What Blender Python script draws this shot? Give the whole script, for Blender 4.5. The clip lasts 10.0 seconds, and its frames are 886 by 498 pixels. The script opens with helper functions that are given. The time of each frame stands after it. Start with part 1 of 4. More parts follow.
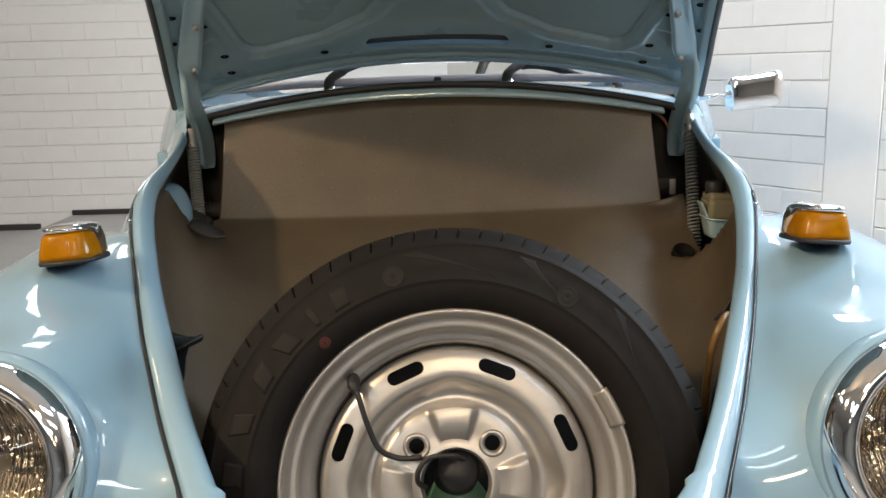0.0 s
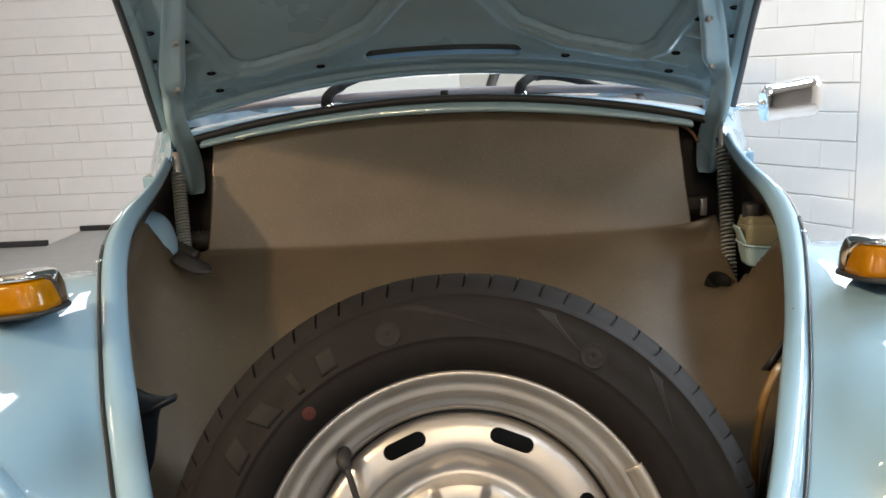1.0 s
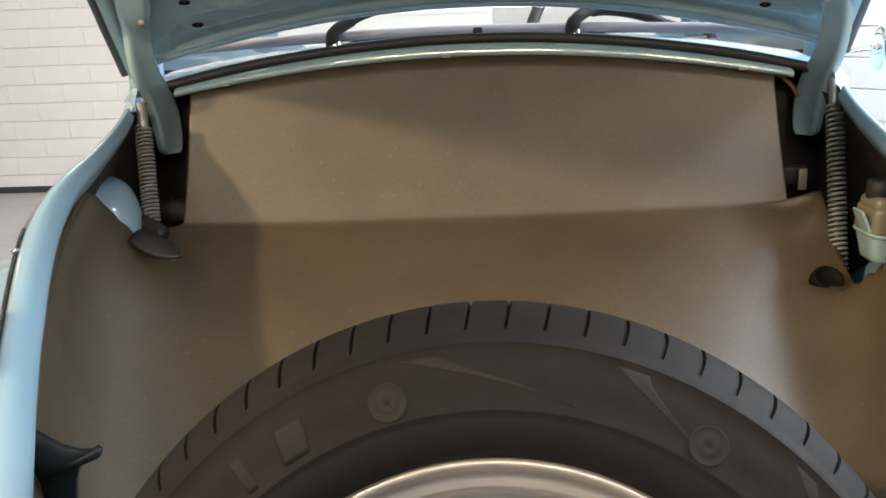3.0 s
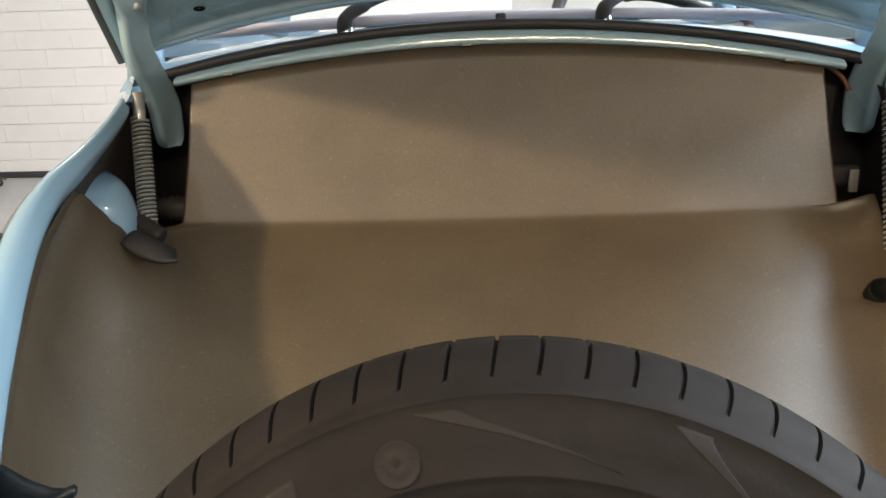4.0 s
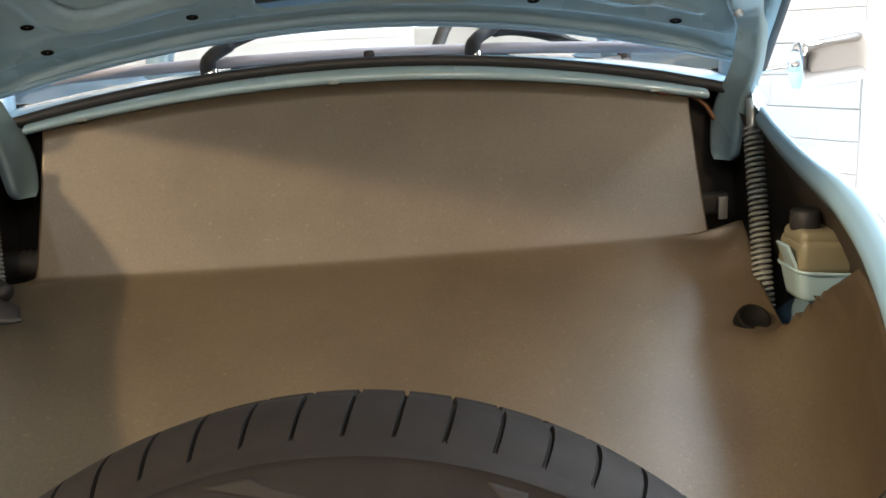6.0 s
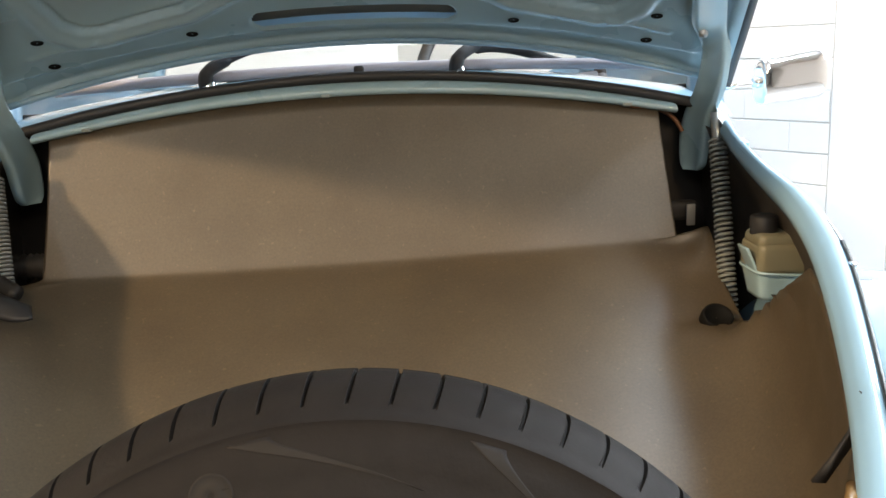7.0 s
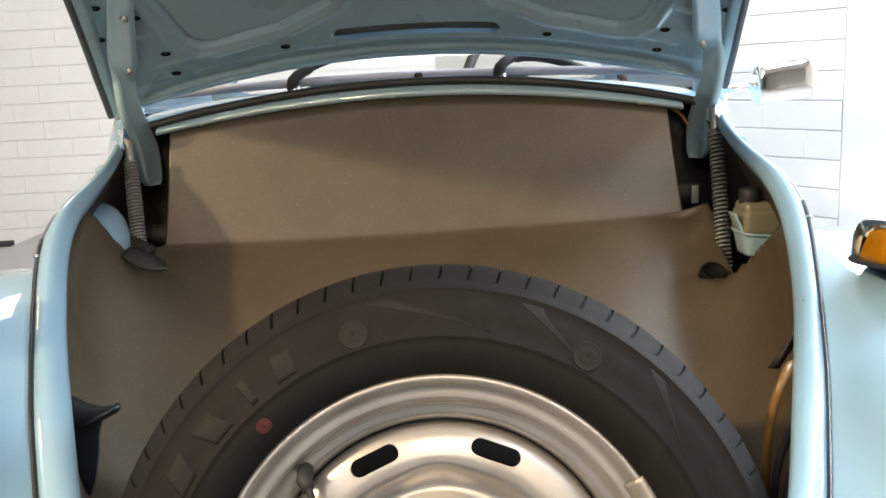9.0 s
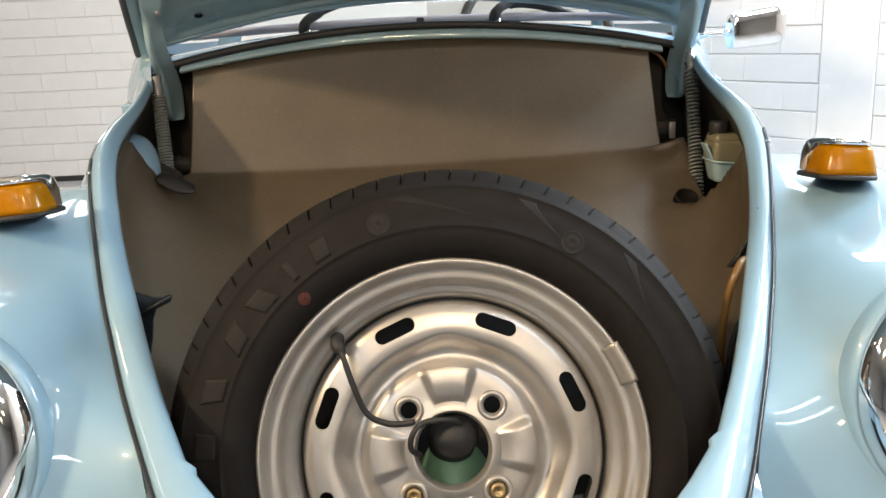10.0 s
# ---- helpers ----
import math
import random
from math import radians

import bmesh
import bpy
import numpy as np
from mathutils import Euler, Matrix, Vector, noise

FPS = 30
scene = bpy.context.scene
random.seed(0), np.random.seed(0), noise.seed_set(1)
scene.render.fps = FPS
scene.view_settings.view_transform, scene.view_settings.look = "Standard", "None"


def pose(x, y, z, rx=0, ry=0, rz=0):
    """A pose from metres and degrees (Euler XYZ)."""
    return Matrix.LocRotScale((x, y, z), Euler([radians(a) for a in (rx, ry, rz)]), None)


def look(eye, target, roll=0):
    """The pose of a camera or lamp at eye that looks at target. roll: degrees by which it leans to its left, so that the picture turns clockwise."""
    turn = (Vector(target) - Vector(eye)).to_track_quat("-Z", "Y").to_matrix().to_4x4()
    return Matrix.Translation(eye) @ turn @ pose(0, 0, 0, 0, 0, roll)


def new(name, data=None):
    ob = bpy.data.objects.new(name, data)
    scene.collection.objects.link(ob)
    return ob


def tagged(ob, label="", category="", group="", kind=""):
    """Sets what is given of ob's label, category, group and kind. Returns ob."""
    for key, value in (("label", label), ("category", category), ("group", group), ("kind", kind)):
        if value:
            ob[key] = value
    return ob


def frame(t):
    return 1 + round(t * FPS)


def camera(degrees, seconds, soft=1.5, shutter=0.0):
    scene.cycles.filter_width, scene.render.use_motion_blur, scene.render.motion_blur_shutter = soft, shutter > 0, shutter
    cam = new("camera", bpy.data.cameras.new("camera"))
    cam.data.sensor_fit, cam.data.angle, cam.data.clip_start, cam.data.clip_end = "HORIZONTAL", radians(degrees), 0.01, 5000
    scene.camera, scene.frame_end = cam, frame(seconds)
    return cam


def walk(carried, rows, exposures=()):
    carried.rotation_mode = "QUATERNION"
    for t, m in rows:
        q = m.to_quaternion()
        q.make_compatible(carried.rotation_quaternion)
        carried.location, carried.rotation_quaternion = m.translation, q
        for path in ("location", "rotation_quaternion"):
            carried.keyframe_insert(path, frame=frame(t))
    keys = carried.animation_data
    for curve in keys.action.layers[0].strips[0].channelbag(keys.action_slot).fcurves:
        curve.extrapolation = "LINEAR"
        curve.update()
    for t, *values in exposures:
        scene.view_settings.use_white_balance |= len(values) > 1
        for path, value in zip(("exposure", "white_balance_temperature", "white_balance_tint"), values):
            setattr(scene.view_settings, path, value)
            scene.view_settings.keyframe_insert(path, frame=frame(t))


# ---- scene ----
cam = camera(53.3, 10.0)
PATH = [
    (0, (-0.0131, 0.0013, 1.0543), (0.0021, 1.9593, 0.6470), -1.51),
    (0.5, (-0.0086, 0.0778, 1.0592), (-0.0055, 2.0385, 0.6645), -1.97),
    (1, (0.0036, 0.1616, 1.0695), (-0.0184, 2.1218, 0.6732), -2.52),
    (1.5, (0.0138, 0.2452, 1.0673), (-0.0336, 2.2034, 0.6638), -2.88),
    (2, (0.0165, 0.3330, 1.0614), (-0.0501, 2.2841, 0.6269), -2.88),
    (2.5, (0.0083, 0.4149, 1.0551), (-0.0641, 2.3552, 0.5756), -2.47),
    (4, (-0.0093, 0.5878, 1.0548), (-0.1332, 2.5074, 0.5073), -1.80),
    (4.5, (0.0014, 0.6063, 1.0593), (-0.1226, 2.5316, 0.5322), -2.34),
    (5, (0.0277, 0.6255, 1.0574), (-0.0647, 2.5598, 0.5576), -2.98),
    (5.5, (0.0478, 0.6387, 1.0511), (0.0226, 2.5801, 0.5713), -3.10),
    (6, (0.0577, 0.6243, 1.0482), (0.1100, 2.5671, 0.5761), -2.91),
    (7.5, (0.0396, 0.4920, 1.0620), (0.1354, 2.4422, 0.6286), -2.58),
    (8, (0.0262, 0.4230, 1.0664), (0.0929, 2.3787, 0.6531), -2.89),
    (8.5, (0.0181, 0.3501, 1.0522), (0.0571, 2.3111, 0.6609), -2.88),
    (9, (0.0072, 0.2658, 1.0388), (0.0335, 2.2245, 0.6352), -2.81),
    (9.5, (-0.0075, 0.1867, 1.0252), (0.0265, 2.1379, 0.5875), -2.65),
    (10, (-0.0211, 0.0990, 1.0128), (0.0281, 2.0374, 0.5224), -2.49),
]
EXPOSURES = [(0, -0.01), (1, 0.19), (2, 0.45), (2.5, 0.57), (4, 0.77), (4.5, 0.81), (6, 0.79), (7.5, 0.71), (8.5, 0.68), (9, 0.65), (9.5, 0.57), (10, 0.39)]
walk(cam, [(t, look(eye, target, roll)) for t, eye, target, roll in PATH], EXPOSURES)

# ---- light ----
world = bpy.data.worlds.new("showroom_air")
scene.world = world
world.use_nodes = True
world.node_tree.nodes["Background"].inputs[0].default_value = (0.85, 0.9, 1.0, 1)
world.node_tree.nodes["Background"].inputs[1].default_value = 0.05


def area_lamp(name, at, to, size_x, size_y, watts, colour):
    data = bpy.data.lights.new(name, "AREA")
    data.shape, data.size, data.size_y, data.energy, data.color = "RECTANGLE", size_x, size_y, watts, colour
    ob = new(name, data)
    ob.matrix_world = look(at, to)
    return ob


WHITE, WARM = (0.765, 0.89, 1.0), (1.0, 0.72, 0.42)

# ---- materials ----


def material(name, colour, rough=0.5, metal=0.0, vary=0.12, scale=30.0, bump=0.0, bump_scale=300.0, coat=0.0, spec=0.5, stain=0.0, stain_scale=4.0, fleck=0.0):
    """A principled surface with variation at two scales, wear in the gloss and fine relief."""
    m = bpy.data.materials.new(name)
    m.use_nodes = True
    nt = m.node_tree
    b = nt.nodes["Principled BSDF"]
    tc = nt.nodes.new("ShaderNodeTexCoord")
    big, small = nt.nodes.new("ShaderNodeTexNoise"), nt.nodes.new("ShaderNodeTexNoise")
    big.inputs["Scale"].default_value, small.inputs["Scale"].default_value = stain_scale, scale
    big.inputs["Detail"].default_value = small.inputs["Detail"].default_value = 4
    nt.links.new(tc.outputs["Object"], big.inputs["Vector"])
    nt.links.new(tc.outputs["Object"], small.inputs["Vector"])
    mix = nt.nodes.new("ShaderNodeMix")
    mix.data_type = "RGBA"
    mix.inputs["A"].default_value = (*[c * (1 - vary) for c in colour], 1)
    mix.inputs["B"].default_value = (*[min(1, c * (1 + vary)) for c in colour], 1)
    nt.links.new(small.outputs["Fac"], mix.inputs["Factor"])
    last = mix.outputs["Result"]
    if stain:
        dark = nt.nodes.new("ShaderNodeMix")
        dark.data_type, dark.blend_type = "RGBA", "MULTIPLY"
        ramp = nt.nodes.new("ShaderNodeMapRange")
        ramp.inputs[1].default_value, ramp.inputs[2].default_value = 0.35, 0.7
        ramp.inputs[3].default_value, ramp.inputs[4].default_value = 0.0, stain
        nt.links.new(big.outputs["Fac"], ramp.inputs[0])
        nt.links.new(ramp.outputs[0], dark.inputs["Factor"])
        nt.links.new(last, dark.inputs["A"])
        dark.inputs["B"].default_value = (0.55, 0.5, 0.45, 1)
        last = dark.outputs["Result"]
    if fleck:
        spots, pick, pale = nt.nodes.new("ShaderNodeTexNoise"), nt.nodes.new("ShaderNodeMapRange"), nt.nodes.new("ShaderNodeMix")
        spots.inputs["Scale"].default_value, spots.inputs["Detail"].default_value = 140, 2
        pick.inputs[1].default_value, pick.inputs[2].default_value = 0.66, 0.76
        pick.inputs[3].default_value, pick.inputs[4].default_value = 0.0, fleck
        pale.data_type = "RGBA"
        pale.inputs["B"].default_value = (*[min(1, c * 2.6) for c in colour], 1)
        nt.links.new(tc.outputs["Object"], spots.inputs["Vector"])
        nt.links.new(spots.outputs["Fac"], pick.inputs[0])
        nt.links.new(pick.outputs[0], pale.inputs["Factor"])
        nt.links.new(last, pale.inputs["A"])
        last = pale.outputs["Result"]
    nt.links.new(last, b.inputs["Base Color"])
    rr = nt.nodes.new("ShaderNodeMapRange")
    rr.inputs[3].default_value, rr.inputs[4].default_value = rough * 0.85, min(1, rough * 1.18)
    nt.links.new(big.outputs["Fac"], rr.inputs[0])
    nt.links.new(rr.outputs[0], b.inputs["Roughness"])
    b.inputs["Metallic"].default_value = metal
    b.inputs["Specular IOR Level"].default_value = spec
    if coat:
        b.inputs["Coat Weight"].default_value, b.inputs["Coat Roughness"].default_value = coat, 0.012
    if bump:
        fine = nt.nodes.new("ShaderNodeTexNoise")
        fine.inputs["Scale"].default_value, fine.inputs["Detail"].default_value = bump_scale, 3
        nt.links.new(tc.outputs["Object"], fine.inputs["Vector"])
        bm_node = nt.nodes.new("ShaderNodeBump")
        bm_node.inputs["Strength"].default_value, bm_node.inputs["Distance"].default_value = bump, 0.002
        nt.links.new(fine.outputs["Fac"], bm_node.inputs["Height"])
        nt.links.new(bm_node.outputs[0], b.inputs["Normal"])
    return m


def glow(name, colour, strength):
    m = bpy.data.materials.new(name)
    m.use_nodes = True
    b = m.node_tree.nodes["Principled BSDF"]
    b.inputs["Base Color"].default_value = (0.8, 0.8, 0.8, 1)
    b.inputs["Emission Color"].default_value, b.inputs["Emission Strength"].default_value = (*colour, 1), strength
    return m


PAINT = material("pastel_blue_paint", (0.255, 0.42, 0.555), 0.4, vary=0.02, coat=1.0, stain_scale=2)
PAINT_IN = material("inner_blue_paint", (0.335, 0.49, 0.56), 0.28, vary=0.05, coat=1.0, bump=0.04, bump_scale=90, stain=0.2, stain_scale=6)
BOARD = material("brown_hardboard", (0.0850, 0.0640, 0.0390), 0.44, spec=0.85, vary=0.38, scale=300, bump=0.05, bump_scale=700, stain=0.5, stain_scale=9, fleck=0.30)
RUBBER = material("black_rubber", (0.022, 0.022, 0.024), 0.55, vary=0.2, bump=0.1)
TYRE = material("tyre_rubber", (0.0125, 0.0112, 0.011), 0.66, vary=0.3, scale=60, bump=0.12, spec=0.14, stain=0.3, stain_scale=8)
TYRE_MARK = material("tyre_relief_rubber", (0.0140, 0.0126, 0.0120), 0.62, vary=0.3, spec=0.2)
SILVER = material("silver_wheel_paint", (0.50, 0.485, 0.465), 0.35, metal=0.7, vary=0.08, scale=90, bump=0.04, bump_scale=250, stain=0.45, stain_scale=11)
WEIGHT = material("grey_wheel_weight", (0.42, 0.40, 0.37), 0.45, metal=0.6)
CHROME = material("chrome", (0.85, 0.85, 0.86), 0.06, metal=1.0, vary=0.02)
STEEL = material("galvanised_steel", (0.45, 0.45, 0.44), 0.38, metal=0.8, vary=0.15)
DARK = material("dark_cavity_steel", (0.026, 0.023, 0.021), 0.6, vary=0.3, scale=25, bump=0.3, bump_scale=60)
SEAM = material("fender_beading_rubber", (0.02, 0.021, 0.024), 0.3)
AMBER_BACK = material("amber_reflector", (1.0, 0.60, 0.08), 0.25, vary=0.25, scale=60)


def thin_glass(name, tint, share=0.05):
    """A thin pane: straight through, with a small mirror's share."""
    m = bpy.data.materials.new(name)
    m.use_nodes = True
    nt = m.node_tree
    nt.nodes.remove(nt.nodes["Principled BSDF"])
    clear, shine, mix = (nt.nodes.new(n) for n in ("ShaderNodeBsdfTransparent", "ShaderNodeBsdfGlossy", "ShaderNodeMixShader"))
    clear.inputs[0].default_value, shine.inputs[1].default_value, mix.inputs[0].default_value = (*tint, 1), 0.02, share
    nt.links.new(clear.outputs[0], mix.inputs[1])
    nt.links.new(shine.outputs[0], mix.inputs[2])
    nt.links.new(mix.outputs[0], nt.nodes["Material Output"].inputs[0])
    return m


PANE = thin_glass("window_glass", (0.96, 0.98, 0.975))
AMBER = material("amber_plastic", (0.37, 0.150, 0.0005), 0.2, vary=0.3, scale=60, bump=0.05, bump_scale=150, coat=0.12, spec=0.2)
REFLECTOR = material("lamp_reflector", (0.52, 0.48, 0.43), 0.07, metal=1.0, vary=0.1)
CUP = material("black_rubber_and_hole_shade", (0.005, 0.005, 0.005), 0.7, spec=0.15)
LENS = thin_glass("clear_ribbed_glass", (0.93, 0.89, 0.83), 0.05)
SPRING = material("grey_spring_paint", (0.21, 0.225, 0.22), 0.5, vary=0.15, scale=80)
# yellowed plastic, darkened in its colour for the shade of the corner
RESERVOIR = material("shaded_yellowed_plastic", (0.20, 0.185, 0.125), 0.4, vary=0.08)
HOSE = material("amber_hose", (0.17, 0.095, 0.03), 0.3, vary=0.2)
RED = material("red_paint_dot", (0.055, 0.011, 0.008), 0.85, vary=0.3, scale=300)
GREEN = material("green_paint", (0.10, 0.22, 0.15), 0.5)
WALL = material("white_painted_block", (0.76, 0.755, 0.75), 0.6, vary=0.04, scale=14, bump=0.25, bump_scale=90, stain=0.06, stain_scale=1.2)
PLASTER = material("grey_plaster", (0.42, 0.41, 0.39), 0.8, vary=0.05, scale=6, stain=0.2, stain_scale=0.7)
MORTAR = material("painted_mortar", (0.745, 0.74, 0.735), 0.8, vary=0.08)
FLOOR = material("grey_floor", (0.38, 0.375, 0.37), 0.5, vary=0.12, scale=18, bump=0.1, stain=0.3, stain_scale=0.8)
CEILING = material("white_ceiling", (0.55, 0.54, 0.53), 0.8, vary=0.03, scale=5)
SKIRT = material("black_skirting", (0.03, 0.03, 0.032), 0.45)
LAMP_WHITE = glow("white_tube_diffuser", (0.92, 0.965, 1.0), 9.0)
LAMP_WARM = glow("warm_spot_glow", (1.0, 0.66, 0.32), 40.0)
UNDERSEAL = material("brown_underseal", (0.050, 0.040, 0.033), 0.6, vary=0.4, scale=20, bump=0.3, bump_scale=60, stain=0.4)
INTERIOR = material("dark_interior_vinyl", (0.05, 0.05, 0.055), 0.5)

# ---- mesh helpers ----


def part(name, bm, mat, parent=None, label="", smooth=True):
    """One mesh object from a bmesh, under a thing or a part."""
    me = bpy.data.meshes.new(name)
    bm.to_mesh(me)
    bm.free()
    me.materials.append(mat)
    for p in me.polygons:
        p.use_smooth = smooth
    ob = new(name, me)
    if parent:
        ob.parent = parent
    if label:
        ob["label"] = label
    return ob


def sharp(ob, angle=35):
    """Keeps edges steeper than the angle crisp."""
    ob.data.set_sharp_from_angle(angle=radians(angle))
    return ob


def solidify(ob, thick, offset=-1.0):
    mod = ob.modifiers.new("thickness", "SOLIDIFY")
    mod.thickness, mod.offset = thick, offset
    return ob


def sheet(rows, close_u=False, close_v=False, flip=False):
    """A bmesh from rows of points, quads between them. close_u: along a row, close_v: from last row to first."""
    bm = bmesh.new()
    vs = [[bm.verts.new(p) for p in row] for row in rows]
    n, k = len(rows), len(rows[0])
    for a in range(n if close_v else n - 1):
        for b in range(k if close_u else k - 1):
            q = [vs[a][b], vs[a][(b + 1) % k], vs[(a + 1) % n][(b + 1) % k], vs[(a + 1) % n][b]]
            try:
                bm.faces.new(q[::-1] if flip else q)
            except ValueError:
                pass
    return bm


def fill_ends(bm):
    bmesh.ops.holes_fill(bm, edges=[e for e in bm.edges if e.is_boundary], sides=0)
    bmesh.ops.recalc_face_normals(bm, faces=bm.faces)
    return bm


def smooth_path(points, n):
    """n points on a Catmull-Rom curve through the given ones."""
    P = [Vector(p) for p in points]
    P = [2 * P[0] - P[1]] + P + [2 * P[-1] - P[-2]]
    out = []
    for i in range(n):
        s = i / (n - 1) * (len(P) - 3)
        k = min(int(s), len(P) - 4)
        u = s - k
        a, b, c, d = P[k : k + 4]
        out.append(0.5 * (2 * b + (c - a) * u + (2 * a - 5 * b + 4 * c - d) * u * u + (3 * b - a - 3 * c + d) * u**3))
    return out


def tube(points, radius, sides=10, flat=1.0):
    """A tube along points. radius: a number or one for each point; flat squeezes it across."""
    P = [Vector(p) for p in points]
    rows, up = [], None
    for i, p in enumerate(P):
        d = (P[min(i + 1, len(P) - 1)] - P[max(i - 1, 0)]).normalized()
        if up is None:
            up = Vector((0, 0, 1)) if abs(d.z) < 0.9 else Vector((1, 0, 0))
        side = d.cross(up).normalized()
        up = side.cross(d).normalized()
        r = radius[i] if isinstance(radius, (list, tuple)) else radius
        rows.append([p + r * (math.cos(a) * side + flat * math.sin(a) * up) for a in (2 * math.pi * k / sides for k in range(sides))])
    return fill_ends(sheet(rows, close_u=True))


def box(sx, sy, sz, at=(0, 0, 0), turn=(0, 0, 0)):
    bm = bmesh.new()
    bmesh.ops.create_cube(bm, size=1, matrix=pose(*at, *turn) @ Matrix.Diagonal((sx, sy, sz, 1)))
    return bm


def soft_box(sx, sy, sz, r, at=(0, 0, 0), turn=(0, 0, 0), segments=3):
    bm = bmesh.new()
    bmesh.ops.create_cube(bm, size=1, matrix=Matrix.Diagonal((sx, sy, sz, 1)))
    bmesh.ops.bevel(bm, geom=bm.edges[:], offset=r, segments=segments, profile=0.5, affect="EDGES")
    bmesh.ops.transform(bm, matrix=pose(*at, *turn), verts=bm.verts)
    return bm


def lathe(profile, segs=96, axis="y"):
    """Revolves (radius, forward) pairs round the forward axis, -y."""
    rows = []
    for k in range(segs):
        a = 2 * math.pi * k / segs
        rows.append([(r * math.sin(a), -f, r * math.cos(a)) for r, f in profile])
    return sheet(rows, close_v=True)


def thing(name, label, category, at=None, group=""):
    ob = new(name)
    ob.empty_display_size = 0.1
    if at is not None:
        ob.matrix_world = at
    return tagged(ob, label, category, group)


def lerp(a, b, u):
    return a + (b - a) * u


def ease(u):
    u = min(1, max(0, u))
    return u * u * (3 - 2 * u)


# ---- room ----
GROUND = part("ground", sheet([[(-9, -9, 0), (9, -9, 0)], [(-9, 9, 0), (9, 9, 0)]]), FLOOR, smooth=False)
tagged(GROUND, "dark grey worn showroom floor", "floor", kind="structure")

CORNER = Vector((0.1, 6.15, 0))
ALONG_R = Vector((0.53, -0.848, 0)).normalized()
ROW = 0.1165


def wall_run(name, start, way, length, height, label):
    """A masonry wall from start along way, its face towards the room; blocks are laid on later."""
    side = Vector((way.y, -way.x, 0))
    if side.dot(Vector((0, 0, 0)) - start) > 0:
        side = -side
    bm = bmesh.new()
    pts = [start, start + way * length, start + way * length + side * 0.2, start + side * 0.2]
    lo = [bm.verts.new(p) for p in pts]
    hi = [bm.verts.new(p + Vector((0, 0, height))) for p in pts]
    bm.faces.new(lo), bm.faces.new(hi)
    for k in range(4):
        bm.faces.new((lo[k], lo[(k + 1) % 4], hi[(k + 1) % 4], hi[k]))
    bmesh.ops.recalc_face_normals(bm, faces=bm.faces)
    return tagged(part(name, bm, MORTAR, smooth=False), label, "wall", kind="structure")


LEFT_WAY = Vector((-1, 0.0, 0))
WALL_L = wall_run("wall_north", CORNER + Vector((0.3, 0, 0)), LEFT_WAY, 8.0, 3.4, "white painted block wall above black skirting")
WALL_R = wall_run("wall_east", CORNER, ALONG_R, 9.0, 3.4, "white painted block wall with a plain pier")
# three added walls out of view; their grey tones down reflections and fill
WALL_W = wall_run("wall_west", Vector((-7.6, 6.4, 0)), Vector((0, -1, 0)), 14.5, 3.4, "unseen plain grey plastered wall, added to close the room")
WALL_S = wall_run("wall_south", Vector((-7.8, -8.0, 0)), Vector((1, 0, 0)), 16.5, 3.4, "unseen plain grey plastered wall, added to close the room")
WALL_E = wall_run("wall_far_east", Vector((4.86, -1.4, 0)), Vector((0.55, -0.835, 0)).normalized(), 8.5, 3.4, "unseen plain grey plastered wall, added to close the room")
for w in (WALL_W, WALL_S, WALL_E):
    w.data.materials[0] = PLASTER
tagged(part("ceiling", box(18.4, 18.4, 0.2, (0, 0, 3.5)), CEILING, smooth=False), "plain white showroom ceiling", "ceiling", kind="structure")

# ---- ceiling lights: what the paint and chrome mirror, and unseen ones added as fill ----


def tube_light(x, y, z, length, width, turn, watts):
    t = thing("ceiling_light", "long white fluorescent ceiling light, switched on; front ones added as fill", "lamp", pose(x, y, z, 0, 0, turn), "ceiling lights")
    part("housing", soft_box(length + 0.04, width + 0.04, 0.06, 0.01, (0, 0, 0.035)), CEILING, t)
    part("diffuser", soft_box(length, width, 0.02, 0.006), LAMP_WHITE, t, "glowing white diffuser")
    lamp = area_lamp("tube_glow", (x, y, z - 0.02), (x, y, 0), length, width, watts, WHITE)
    lamp.rotation_euler = (0, 0, radians(turn))
    return t


for lx, ly, ll, wide, turn, watts in (
    # this first row is unseen, added in front of the car to fill hood and liner
    (-1.9, -3.0, 1.5, 0.3, 90, 22), (2.3, -1.5, 1.8, 0.3, 32, 7), (1.6, -0.2, 1.5, 0.3, 40, 5), (1.3, -3.9, 1.5, 0.3, 32, 8), (-0.6, -5.6, 1.8, 0.3, 0, 25),
    (1.9, 2.0, 1.5, 0.3, -58, 72), (0.85, 4.25, 1.2, 0.34, -12, 32), (-1.1, 4.02, 0.5, 0.62, 90, 1), (-1.3, 4.85, 0.5, 0.55, 90, 1),
    (0.0, 3.0, 0.9, 0.22, 0, 6), (-4.0, 1.8, 1.5, 0.3, 90, 1),
):
    tube_light(lx, ly, 3.3, ll, wide, turn, watts)

# added unseen fill panel high beside the car, its arm reaching to the wall
panel = thing("fill_panel", "white fill panel on a wall bracket, added out of view, switched on", "lamp", look((2.50, 1.85, 1.85), (-0.4, 1.42, 0.65)))
part("housing", soft_box(1.04, 0.44, 0.06, 0.01, (0, 0, 0.035)), CEILING, panel)
part("diffuser", soft_box(1.0, 0.4, 0.02, 0.006), LAMP_WHITE, panel, "glowing white diffuser")
part("bracket", box(0.05, 0.05, 0.24, (0, 0, 0.17)), SKIRT, panel)
area_lamp("fill_panel_glow", panel.matrix_world @ Vector((0, 0, -0.02)), (-0.4, 1.42, 0.65), 1.0, 0.4, 26, WHITE)


